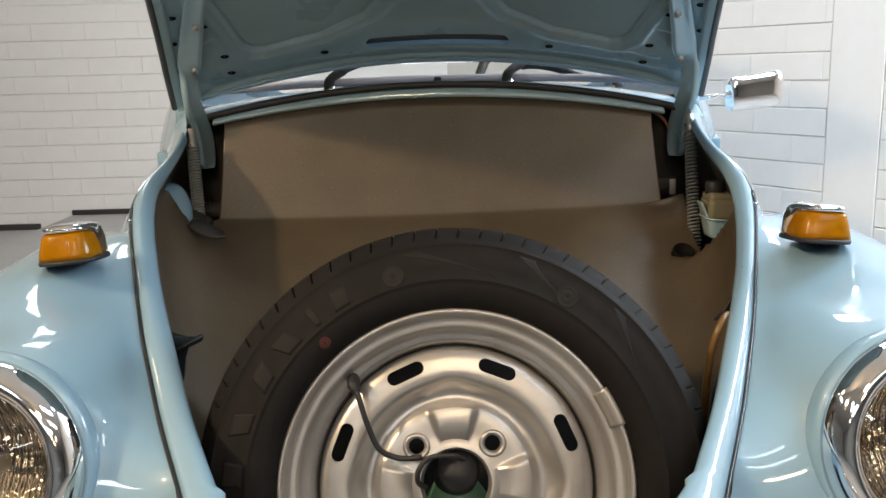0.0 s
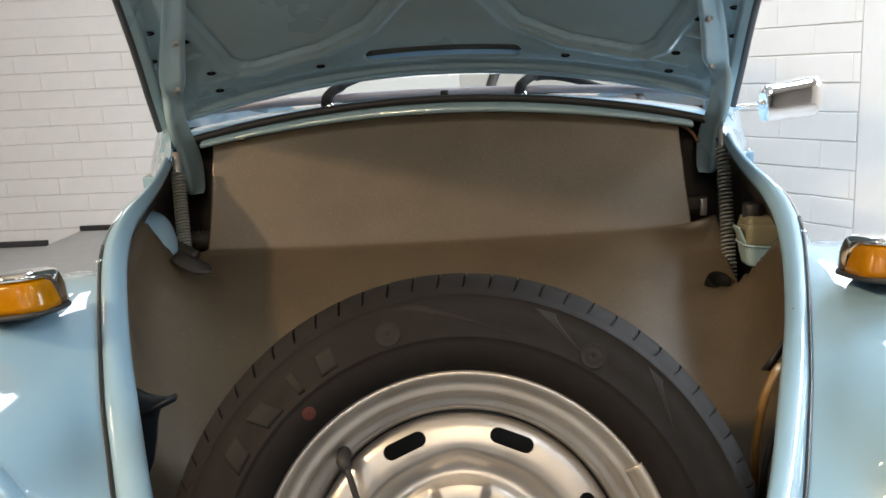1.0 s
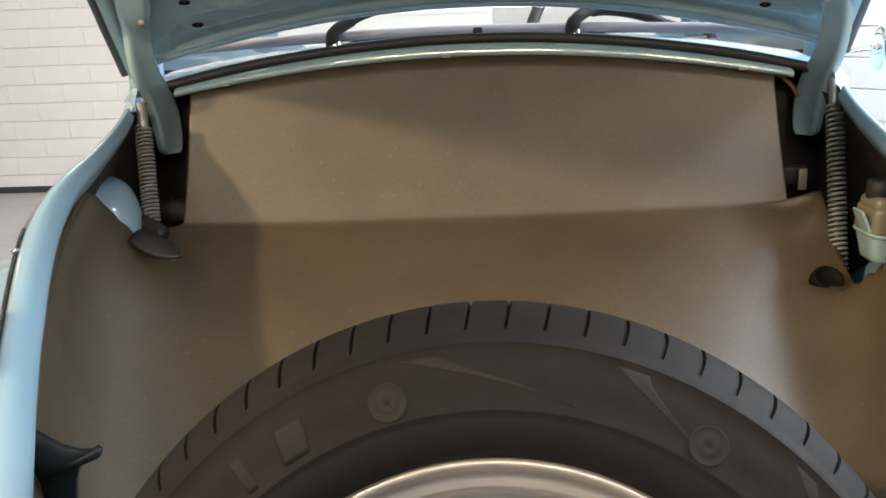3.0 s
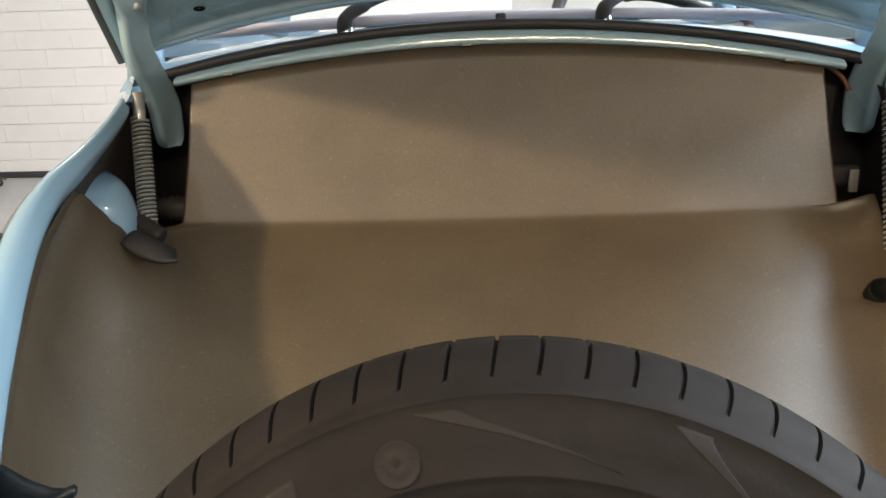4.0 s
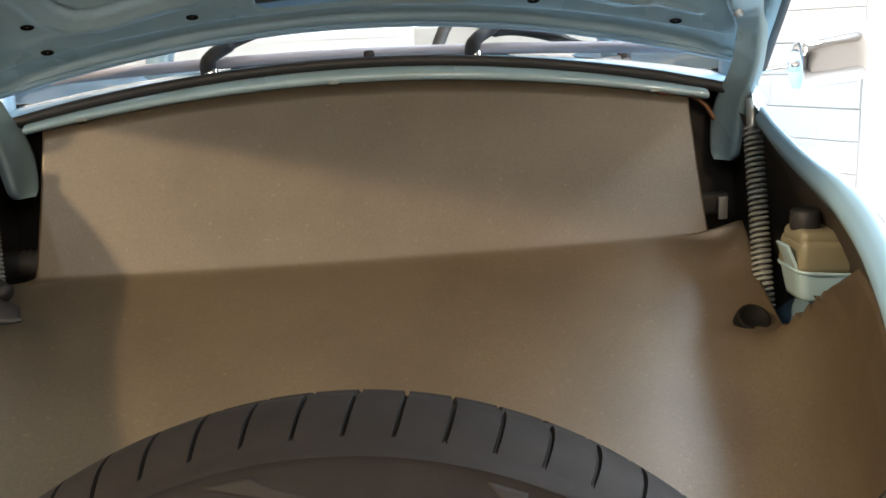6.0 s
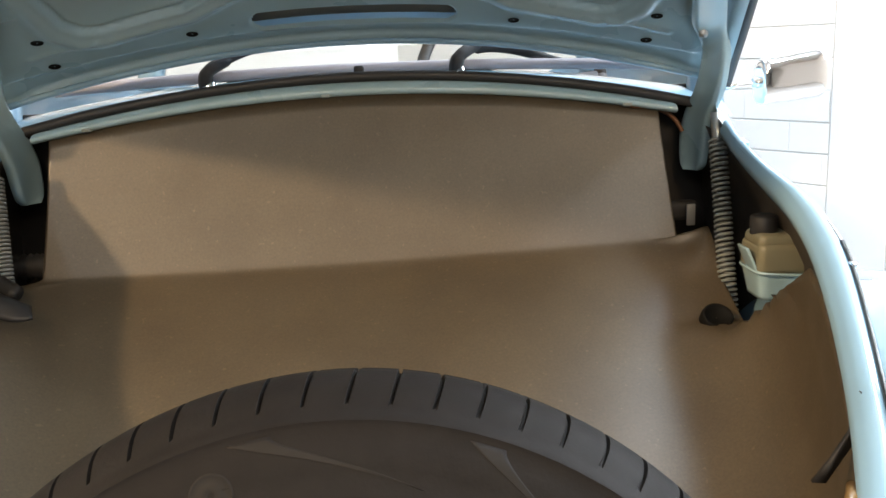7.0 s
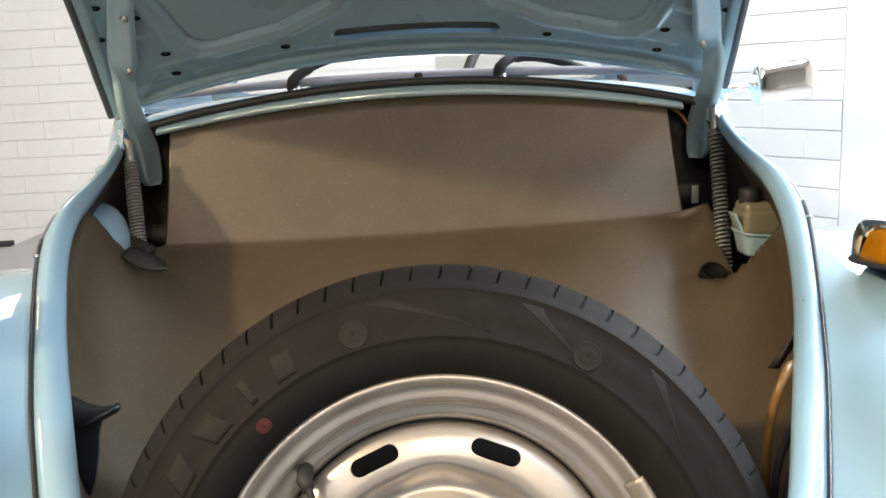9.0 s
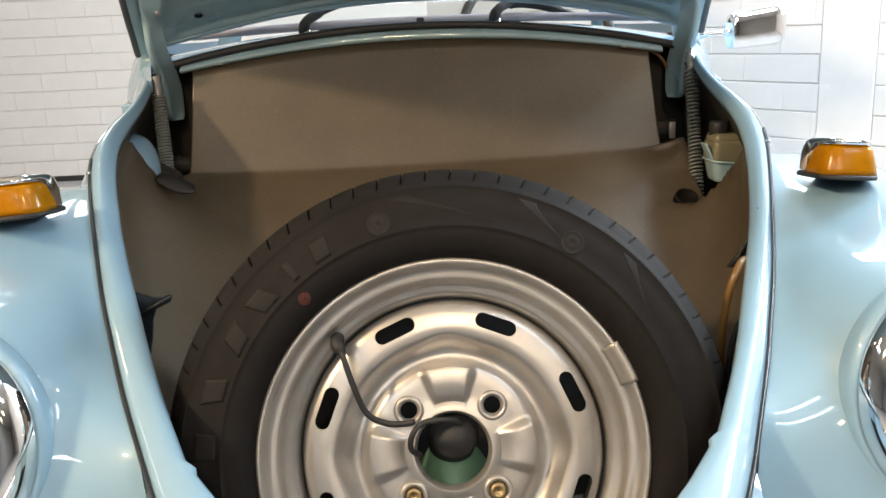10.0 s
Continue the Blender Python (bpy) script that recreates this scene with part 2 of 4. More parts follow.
def spot_light(x, y, z, target, watts, size):
    """A warm display spot on the ceiling, aimed at the car."""
    t = thing("display_spot", "small warm display spotlight, switched on", "lamp", look((x, y, z), target), "display spots")
    part("can", tube([(0, 0, 0.12), (0, 0, 0.0), (0, 0, -0.02)], [0.06, 0.07, 0.07], 20), SKIRT, t, "black lamp can")
    part("bulb", lathe([(0.055, -0.01), (0.04, 0.01), (0.001, 0.016)], 20), LAMP_WARM, t).matrix_basis = pose(0, 0, -0.012, 90, 0, 0)
    part("stem", tube([t.matrix_world.inverted() @ Vector((x, y, z)), t.matrix_world.inverted() @ Vector((x, y, 3.402))], 0.012, 8), SKIRT, t)
    eye = Vector((x, y, z))
    way = (Vector(target) - eye).normalized()
    area_lamp("spot_glow", eye + way * 0.04, target, size, size, watts, WARM)
    return t


# the spot at (0.1, -2.2) is raised to 26 W as fill for the upper board
for x, y, z, w in ((-2.42, -0.27, 2.8, 77), (-2.7, 2.1, 2.9, 4), (-3.3, 3.4, 2.9, 4), (0.9, -4.4, 2.9, 5), (2.4, -3.0, 2.9, 5), (1.6, -5.2, 2.9, 4), (-0.8, -3.6, 2.9, 4), (0.1, -2.2, 2.9, 26), (-1.9, -4.8, 2.9, 4)):
    spot_light(x, y, z, (0, 1.5, 0.8), w, 0.2)

# ---- the car ----
CAR = thing("car", "pastel blue vintage car with its front hood open", "car", pose(0, 0, 0))

# half width of the trunk opening's inner edge, and of the fender seam, along y
INNER = [(0.64, 0.0), (0.655, 0.04), (0.70, 0.10), (0.75, 0.158), (0.80, 0.205), (0.838, 0.236), (0.846, 0.238), (0.854, 0.249), (0.95, 0.299), (1.10, 0.363), (1.20, 0.405), (1.29, 0.436), (1.37, 0.460), (1.43, 0.474), (1.48, 0.481), (1.54, 0.483), (1.60, 0.482), (1.65, 0.483), (1.70, 0.486), (1.80, 0.50)]
OUTER = [(0.60, 0.12), (0.70, 0.205), (0.80, 0.262), (0.842, 0.282), (0.945, 0.331), (1.08, 0.388), (1.228, 0.442), (1.315, 0.472), (1.38, 0.492), (1.43, 0.501), (1.48, 0.503), (1.54, 0.501), (1.60, 0.497), (1.65, 0.496), (1.70, 0.499), (1.76, 0.510), (1.82, 0.523), (1.90, 0.553)]

ROLLED = [(0.85, 0.0), (0.95, 0.003), (1.10, 0.006), (1.20, 0.0075), (1.29, 0.007), (1.37, 0.005), (1.43, 0.003), (1.50, 0.0)]


def along(table, y):
    ys, vs = zip(*table)
    return float(np.interp(y, ys, vs))


# height of the fender's crown, along y
CREST = [(0.785, 0.28), (0.80, 0.36), (0.82, 0.455), (0.84, 0.530), (0.868, 0.606), (0.90, 0.690), (0.95, 0.754), (1.0, 0.776), (1.1, 0.797), (1.2, 0.811), (1.3, 0.815), (1.42, 0.806), (1.5, 0.79), (1.6, 0.76), (1.8, 0.66), (2.04, 0.45)]


def rim_z(y):
    """Height of the edge of the trunk opening."""
    return 0.626 + 0.36 * (y - 0.845) - 0.08 * max(0, y - 1.52)


def seam_z(y):
    """Height of the fender seam, a little above the inner edge."""
    return rim_z(y) + 0.018 * ease((y - 0.85) / 0.35) - 0.01 * ease((y - 1.45) / 0.15)


def smoothed(table, y, reach):
    return sum(along(table, y + reach * k / 4) for k in range(-4, 5)) / 9


def seam_x(y):
    return smoothed(OUTER, y, 0.03)


for s in (-1, 1):
    # painted edge of the opening: a rounded band from the fender seam over to the inner lip
    rows = []
    for y in list(np.linspace(0.642, 0.83, 20)) + list(np.linspace(0.834, 0.862, 15)) + list(np.linspace(0.87, 1.73, 40)):
        y = float(y)
        xi, xo, z = smoothed(INNER, y, 0.04 * ease((y - 0.87) / 0.08)), seam_x(y), rim_z(y)
        # one side's lip is rolled in a little further
        xi -= along(ROLLED, y) if s < 0 else 0
        w = max(0.012, xo - xi)
        q = seam_z(y) - z
        prof = [(xo + 0.001, q - 0.034), (xo, q - 0.006), (xo - 0.04 * w, q + 0.0005), (xo - 0.2 * w, q + 0.004), (xo - 0.45 * w, 0.6 * q + 0.008), (xo - 0.7 * w, 0.3 * q + 0.008), (xi + 0.004, 0.005), (xi, 0.001), (xi + 0.001, -0.006), (xi + 0.006, -0.016), (xi + 0.014, -0.026)]
        rows.append([(s * x, y, z + dz) for x, dz in prof])
    part("opening_edge", sheet(rows, flip=s > 0), PAINT, CAR, "pale blue painted edge of the trunk opening")
    # rubber beading in the fender seam
    part("fender_beading", tube([(s * (seam_x(y) + 0.0015), y, seam_z(y) + 0.0004) for y in np.linspace(0.72, 1.40, 40)], 0.0024, 8), SEAM, CAR, "black rubber beading in the fender seam")

    # fender
    rows = []
    ys = [0.785 + 1.25 * (1 - math.cos(k / 90 * math.pi / 2)) for k in range(91)]

    def crest(y):
        return smoothed(CREST, y, lerp(0.004, 0.06, ease((y - 0.88) / 0.12)))

    for y in ys:
        c = crest(y)
        xs = max(0.26, seam_x(y) + 0.0025)
        zs = min(seam_z(y) - 0.0015, c + 0.03)
        if y > 1.36:
            zs = min(zs, seam_z(1.36) - 0.004 - 0.6 * (y - 1.36))
        row = []
        for k in range(31):
            u = k / 30
            up = 0.15 * ease(u) + 0.85 * math.sin(math.pi / 2 * u)
            row.append((s * lerp(xs, 0.56, u), y, lerp(zs, c, up)))
        for k in range(1, 25):
            a = k / 24 * math.pi / 2
            row.append((s * (0.56 + 0.215 * math.sin(a)), y, 0.28 + (c - 0.28) * max(0, math.cos(a)) ** 0.75))
        rows.append(row)
    # the metal swells round the headlight
    lamp_at = pose(s * 0.508, 0.868, 0.648, -14, 0, s * 3)
    lamp_in = lamp_at.inverted()
    core = []
    for row in rows:
        for k, p in enumerate(row):
            q = lamp_in @ Vector(p)
            rho = math.hypot(q.x, q.z)
            swell = float(np.interp(q.y, [-0.05, -0.01, 0.016, 0.045, 0.09, 0.14, 0.20, 0.28, 0.36], [0.0, 0.121, 0.1245, 0.131, 0.144, 0.156, 0.162, 0.14, 0.0]))
            if rho > 0.004 and swell > 0:
                d = 0.02
                h = max(0, d - abs(rho - swell)) / d
                r2 = lerp(rho, max(rho, swell) + h * h * d / 4, ease(k / 7))
                row[k] = lamp_at @ Vector((q.x * r2 / rho, q.y, q.z * r2 / rho))
                core.append((rho < 0.095 and q.y < 0.085) or (r2 < 0.1255 and q.y < 0.012))
            else:
                core.append(rho < 0.1255 and -0.12 < q.y < 0.012)
    fender_bm = sheet(rows, flip=s > 0)
    fender_bm.verts.ensure_lookup_table()
    bmesh.ops.delete(fender_bm, geom=[f for f in fender_bm.faces if any(core[v.index] for v in f.verts)], context="FACES")
    inner = [v for v in fender_bm.verts if not v.is_boundary]
    for _ in range(14):
        bmesh.ops.smooth_vert(fender_bm, verts=inner, factor=0.5, use_axis_x=True, use_axis_y=True, use_axis_z=True)
    # the headlight's opening
    from_lamp = lamp_at.inverted()
    hole = [f for f in fender_bm.faces if math.hypot((from_lamp @ f.calc_center_median()).x, (from_lamp @ f.calc_center_median()).z) < 0.112 and abs((from_lamp @ f.calc_center_median()).y) < 0.15]
    bmesh.ops.delete(fender_bm, geom=hole, context="FACES")
    part("fender", fender_bm, PAINT, CAR, "glossy pale blue front fender")

    # headlight
    hl = part("headlight", lathe([(0.118, -0.05), (0.1192, -0.012), (0.1185, -0.004), (0.1155, 0.006), (0.1105, 0.0135), (0.1045, 0.0180), (0.0985, 0.0200), (0.0940, 0.0195), (0.0915, 0.0165), (0.0905, 0.0125), (0.0890, 0.0115), (0.0875, 0.0120), (0.0868, 0.0100), (0.0866, 0.0)], 96), CHROME, CAR, "round headlight in a chrome rim")
    hl.matrix_basis = lamp_at
    lens_rows = []
    for k in range(144):
        a = 2 * math.pi * k / 144
        dome = [(r, -(0.008 + 0.028 * (1 - (r / 0.087) ** 2))) for r in np.linspace(0.0867, 0.001, 40)]
        ring = [(r * math.sin(a), y, r * math.cos(a)) for r, y in dome]
        ring += [(r * math.sin(a), y + 0.0045 + 0.0011 * math.sin(r * math.sin(a) * 600) * ease((0.086 - r) / 0.01), r * math.cos(a)) for r, y in dome[::-1]]
        lens_rows.append(ring)
    lens_bm = sheet(lens_rows, close_u=True, close_v=True)
    bmesh.ops.recalc_face_normals(lens_bm, faces=lens_bm.faces)
    lens_ob = part("lens", lens_bm, LENS, hl, "ribbed clear headlight glass")
    lens_ob.visible_shadow = False
    bowl = []
    for k in range(193):
        a = 2 * math.pi * k / 192
        bowl.append([(r * math.sin(a), 0.004 + 0.072 * (1 - (r / 0.087) ** 2) + (0.0016 * math.sin(r * math.sin(a) * 620) + 0.0009 * math.sin(r * math.cos(a) * 260 + 0.8 * math.sin(r * math.sin(a) * 90))) * ease((0.085 - r) / 0.012), r * math.cos(a)) for r in np.linspace(0.0866, 0.001, 80)])
    part("reflector", sheet(bowl, flip=True), REFLECTOR, hl, "silver reflector bowl with upright flutes")
    part("bulb", soft_box(0.02, 0.03, 0.02, 0.006, (0, 0.05, 0)), STEEL, hl)
    part("headlight_bucket", lathe([(0.117, -0.014), (0.1195, -0.007), (0.1225, -0.0075), (0.126, -0.014), (0.127, -0.024), (0.125, -0.034)], 72), PAINT, hl, "pale blue headlight bucket")

    # indicator on the fender's crown
    def rounded(a, n=4.0):
        c, q = math.cos(a), math.sin(a)
        r = (abs(c) ** n + abs(q) ** n) ** (-1 / n)
        return r * c, r * q

    base = pose(s * 0.502, 1.165, 0.8135, -5, s * 4, 0) @ Matrix.Diagonal((0.86, 0.86, 0.78, 1))
    rings = [(0.002, 0.98), (0.006, 1.0), (0.0095, 0.97), (0.0095, 0.90)]
    gasket = []
    for k in range(40):
        c, q = rounded(2 * math.pi * k / 40, 3)
        gasket.append([(0.0455 * c * w, 0.062 * q * w + 0.012, h - 0.008) for h, w in rings])
    ind = part("indicator", fill_ends(sheet(gasket, close_v=True)), RUBBER, CAR, "amber indicator with a chrome cap on a black gasket")
    ind.matrix_basis = base
    lens_rows, cap_rows = [], []
    for k in range(40):
        c, q = rounded(2 * math.pi * k / 40, 3.5)
        back = 1 if q > 0 else 0
        lens_rows.append([(0.0415 * c * w, 0.042 * q * w, h) for w, h in ((1.03, 0.001), (1.0, 0.010), (0.93, 0.025), (0.85, 0.040), (0.78, 0.0455), (0.58, 0.048))])
        rows_c = [(1.05, 0.001), (1.045, 0.012), (1.02, 0.030), (0.93, 0.047), (0.82, 0.0545), (0.62, 0.0590), (0.4, 0.0605), (0.0, 0.061)]
        cap_rows.append([(0.0405 * c * lerp(min(w, 0.84), w, ease((q + 0.15) / 0.5)), (0.056 * q * w if back else 0.043 * q * min(w, 0.80)) + (0.012 if back else 0.012 * (1 + q)) , max(h, 0.0475 - 0.043 * ease((q + 0.25) / 0.4) * (1 if h < 0.047 else 0)) if h < 0.0475 else h) for w, h in rows_c])
    part("lens", fill_ends(sheet(lens_rows, close_v=True)), AMBER, ind, "amber plastic lens")
    part("reflector", soft_box(0.068, 0.004, 0.040, 0.001, (0, 0.012, 0.023)), AMBER_BACK, ind)
    for k in range(-2, 3):
        part("rib", soft_box(0.066, 0.002, 0.0012, 0.0004, (0, 0.009, 0.023 + 0.007 * k)), AMBER_BACK, ind)
    part("cap", sheet(cap_rows, close_v=True), CHROME, ind, "chrome cap")

# nose apron below the opening
rows = []
for k in range(25):
    a = lerp(-1, 1, k / 24)
    y0 = 0.60 + 0.22 * abs(a) ** 2.2
    rows.append([(0.27 * a, y0 + 0.03, 0.50 + 0.11 * abs(a) ** 1.5), (0.275 * a, y0, 0.495 + 0.11 * abs(a) ** 1.5), (0.31 * a, y0 - 0.05, 0.42), (0.36 * a, y0 - 0.06, 0.32), (0.40 * a, y0 + 0.05, 0.25)])
part("nose_apron", sheet(rows), PAINT, CAR)

# front bumper, low at the nose
part("bumper", tube(smooth_path([(-0.75, 0.80, 0.40), (-0.6, 0.58, 0.40), (-0.3, 0.48, 0.40), (0, 0.46, 0.40), (0.3, 0.48, 0.40), (0.6, 0.58, 0.40), (0.75, 0.80, 0.40)], 40), 0.05, 12), CHROME, CAR, "chrome bumper")


# cowl in front of the windscreen
def cowl_y(x, at):
    return at - 0.3 * x * x


rows = []
for k in range(49):
    x = lerp(-0.464, 0.464, k / 48)
    d, e = -0.20 * x * x, 0.028 * x * x
    rows.append([(x, cowl_y(x, 1.905), 0.975 + d + 0.012), (x, cowl_y(x, 1.896), 0.989 + d), (x, cowl_y(x, 1.893), 0.993 + d), (x, cowl_y(x, 1.896), 1.000 + d - 0.6 * e), (x, cowl_y(x, 1.904), 1.006 + d - e), (x, cowl_y(x, 1.925), 1.008 + d - e)])
part("cowl_flange", sheet(rows), PAINT_IN, CAR, "pale green-blue flange at the back of the trunk")
part("hood_seal", tube([(x, cowl_y(x, 1.922), 1.0145 - 0.228 * x * x - 0.02 * max(0, abs(x) - 0.4)) for x in np.linspace(-0.515, 0.515, 60)], 0.0080, 10), RUBBER, CAR, "black rubber hood seal")
rows = []
for k in range(49):
    x = lerp(-0.545, 0.545, k / 48)
    d = -0.185 * x * x - 0.5 * max(0, abs(x) - 0.5) ** 1.5
    rows.append([(x, cowl_y(x, 1.92), 1.006 + d - 0.028 * x * x), (x, cowl_y(x, 1.94), 1.0135 + d - 0.018 * x * x), (x, cowl_y(x, 1.965), 1.018 + d), (x, cowl_y(x, 2.0), 1.024 + d), (x, cowl_y(x, 2.03), 1.02 + d)])
part("cowl", sheet(rows), PAINT, CAR, "glossy pale blue cowl under the windscreen")
part("washer_nozzle", soft_box(0.016, 0.012, 0.014, 0.004, (0, 1.945, 1.024)), RUBBER, CAR, "small black washer nozzle")

# windscreen
WS = lambda x, u: (x * (1 - 0.10 * u), 1.985 - 0.25 * x * x + 0.22 * u, 1.020 - 0.065 * x * x + 0.40 * u)
ws = part("windscreen", sheet([[WS(lerp(-0.50, 0.50, k / 40), u) for u in (0.02, 0.25, 0.5, 0.75, 1.0)] for k in range(41)]), PANE, CAR, "clear curved windscreen")
ws.visible_shadow = False
solidify(ws, 0.005, 0)
loop = [WS(x, 0.015) for x in np.linspace(-0.46, 0.46, 40)] + [WS(0.495, 0.05), WS(0.51, 0.12), WS(0.515, 0.4), WS(0.50, 0.85), WS(0.47, 0.96)] + [WS(x, 1.0) for x in np.linspace(0.43, -0.43, 20)] + [WS(-0.47, 0.96), WS(-0.50, 0.85), WS(-0.515, 0.4), WS(-0.51, 0.12), WS(-0.495, 0.05), WS(-0.46, 0.015)]
part("windscreen_seal", tube(loop, 0.0088, 10), material("grey_window_seal", (0.36, 0.345, 0.385), 0.28), CAR, "dark grey rubber windscreen seal")
for x, tip in ((-0.232, (0.12, 0.30)), (0.155, (0.42, 0.24))):
    z0, y0 = 1.024 - 0.19 * x * x, cowl_y(x, 1.968)
    wiper = part("wiper", tube(smooth_path([(x - 0.004, y0, z0 - 0.006), (x - 0.003, y0 - 0.004, z0 + 0.008), (x + 0.004, y0 - 0.004, z0 + 0.020), (x + 0.022, y0 + 0.006, z0 + 0.031), (x + 0.045, y0 + 0.016, z0 + 0.042), (x + 0.10, y0 + 0.035, z0 + 0.062), (x + 0.22, y0 + 0.07, z0 + 0.11)], 28), [0.0115] * 8 + [0.010] * 8 + [0.008] * 6 + [0.004] * 6, 10), RUBBER, CAR, "black wiper arm")
    if x < 0:
        part("blade", tube([(x + 0.05, y0 + 0.03, z0 + 0.060), (x + 0.24, y0 + 0.09, z0 + 0.115)], 0.004, 6), RUBBER, wiper)
    else:
        part("blade", tube(smooth_path([(x + 0.012, y0 + 0.012, z0 + 0.022), (x + 0.045, y0 + 0.022, z0 + 0.031), (x + 0.10, y0 + 0.026, z0 + 0.024), (x + 0.19, y0 + 0.012, z0 - 0.004)], 20), [0.005] * 4 + [0.009] * 12 + [0.005] * 4, 8), RUBBER, wiper, "black wiper blade lying low on the glass")
    part("pivot", lathe([(0.011, 0.0), (0.012, 0.012), (0.008, 0.018), (0.001, 0.019)], 20), CHROME, wiper).matrix_basis = pose(x, y0, z0, 70, 0, 0)

# body behind: sides, roof, pillars, doors
for s in (-1, 1):
    rows = []
    for k in range(31):
        y = lerp(1.36, 4.3, k / 30)
        w = seam_x(y) if y < 1.9 else lerp(0.553, 0.70, ease((y - 1.9) / 0.5)) - 0.25 * max(0, (y - 3.2) / 1.1) ** 2
        zt = seam_z(y) - 0.004 if y < 1.8 else lerp(0.968, 0.99, ease((y - 1.8) / 0.3)) - 0.25 * max(0, (y - 3.4) / 0.9) ** 2
        rows.append([(s * (w - 0.012), y, zt + 0.003), (s * w, y, zt - 0.012), (s * (w + lerp(0.022, 0.012, ease((y - 1.75) / 0.15))), y, zt - 0.035), (s * (w + lerp(0.052, 0.030, ease((y - 1.75) / 0.2))), y, zt - 0.09), (s * (w + lerp(0.075, 0.055, ease((y - 1.75) / 0.3))), y, zt - 0.20), (s * (w + 0.06), y, zt - 0.40), (s * (w + 0.03), y, 0.30)])
    part("body_side", sheet(rows, flip=s > 0), PAINT, CAR, "glossy pale blue body side")
    part("side_trim", tube([(s * (seam_x(y) + 0.003), y, seam_z(y) - 0.006) for y in np.linspace(1.36, 1.62, 24)], 0.003, 8), CHROME, CAR, "thin chrome side trim")
    part("trim_clip", soft_box(0.006, 0.010, 0.006, 0.002, (s * 0.488, 1.36, 0.830)), CHROME, CAR)
    dh = part("door_hinge", soft_box(0.020, 0.035, 0.026, 0.004, (s * 0.606, 1.95, 0.872)), PAINT, CAR, "pale blue door hinge")
    part("pin", tube([(s * 0.606, 1.945, 0.856), (s * 0.606, 1.945, 0.889)], 0.005, 10), STEEL, dh)
    part("windscreen_pillar", tube(smooth_path([(s * 0.53, 1.90, 0.95), (s * 0.535, 1.94, 1.02), (s * 0.52, 2.06, 1.20), (s * 0.49, 2.19, 1.42)], 16), 0.028, 10), PAINT, CAR)
    part("rear_pillar", tube(smooth_path([(s * 0.60, 3.0, 0.97), (s * 0.56, 3.05, 1.2), (s * 0.47, 3.0, 1.43)], 12), 0.035, 10), PAINT, CAR)
rows = []
for k in range(25):
    x = lerp(-0.52, 0.52, k / 24)
    e = 0.10 * abs(x / 0.52) ** 3
    rows.append([(x, lerp(2.19, 4.2, q), 1.43 + 0.08 * math.sin(math.pi * min(1, q * 1.25)) - e - 0.55 * max(0, q - 0.55) ** 1.4 * 2.0) for q in np.linspace(0, 0.56, 12)])
part("roof", sheet(rows), PAINT, CAR, "rounded pale blue roof")
rows = []
for k in range(21):
    x = lerp(-0.55, 0.55, k / 20)
    rows.append([(x * (1 - 0.15 * q), 3.45 + 1.05 * q, 1.0 - 0.62 * q**1.6 - 0.12 * abs(x / 0.55) ** 2.5) for q in np.linspace(0, 1, 12)])
part("rear_lid", sheet(rows), PAINT, CAR, "rounded pale blue engine lid")
part("dashboard", soft_box(1.0, 0.16, 0.16, 0.04, (0, 2.12, 0.90)), INTERIOR, CAR)
ring = [(0.30 + 0.19 * math.cos(a), 2.42 + 0.19 * math.sin(a) * 0.45, 0.98 + 0.19 * math.sin(a) * 0.89) for a in np.linspace(0, 2 * math.pi, 41)]
wheel_ob = part("steering_wheel", tube(ring, 0.013, 8), INTERIOR, CAR, "thin black steering wheel")
part("spoke", tube([(0.12, 2.42, 0.98), (0.30, 2.40, 0.96), (0.48, 2.42, 0.98)], 0.011, 8), INTERIOR, wheel_ob)
for sx in (-0.3, 0.3):
    seat = part("front_seat", soft_box(0.46, 0.12, 0.50, 0.05, (sx, 2.85, 0.72), (-12, 0, 0)), INTERIOR, CAR)
    part("cushion", soft_box(0.48, 0.45, 0.14, 0.05, (sx, 2.62, 0.48)), INTERIOR, seat)

# door mirror on its stalk
mir = []
SHAPE = [(0.0, 0.0), (0.0, 0.62), (0.0, 0.84), (0.002, 0.93), (0.006, 0.97), (0.014, 0.985), (0.04, 0.99), (0.07, 1.0), (0.088, 1.015), (0.098, 1.02), (0.106, 1.00), (0.112, 0.95), (0.1155, 0.88), (0.1165, 0.78), (0.116, 0.5), (0.116, 0.0)]
for k in range(64):
    a = 2 * math.pi * k / 64
    c, q = math.cos(a), math.sin(a)
    r = (abs(c) ** 2.8 + abs(q) ** 2.8) ** (-1 / 2.8)
    mir.append([(0.6425 + 1.08 * d, 1.972 + (0.027 + 0.12 * d) * r * c * w + 0.40 * d, 0.9755 + (0.0375 + 0.045 * d) * r * q * w + 0.10 * d) for d, w in SHAPE])
dm = part("door_mirror", sheet(mir, close_v=True), CHROME, CAR, "flared chrome door mirror on a thin stalk")
bmesh_dm = bmesh.new()
bmesh_dm.from_mesh(dm.data)
bmesh.ops.recalc_face_normals(bmesh_dm, faces=bmesh_dm.faces)
bmesh_dm.to_mesh(dm.data)
bmesh_dm.free()
sharp(dm, 50)
part("stalk", tube(smooth_path([(0.560, 2.04, 0.955), (0.588, 1.985, 0.968), (0.600, 1.974, 0.971), (0.642, 1.972, 0.9745)], 12), 0.0055, 10), CHROME, dm, "thin chrome stalk")
ferrule = part("ferrule", lathe([(0.001, 0.010), (0.007, 0.009), (0.009, 0), (0.009, -0.003)], 20), CHROME, dm)
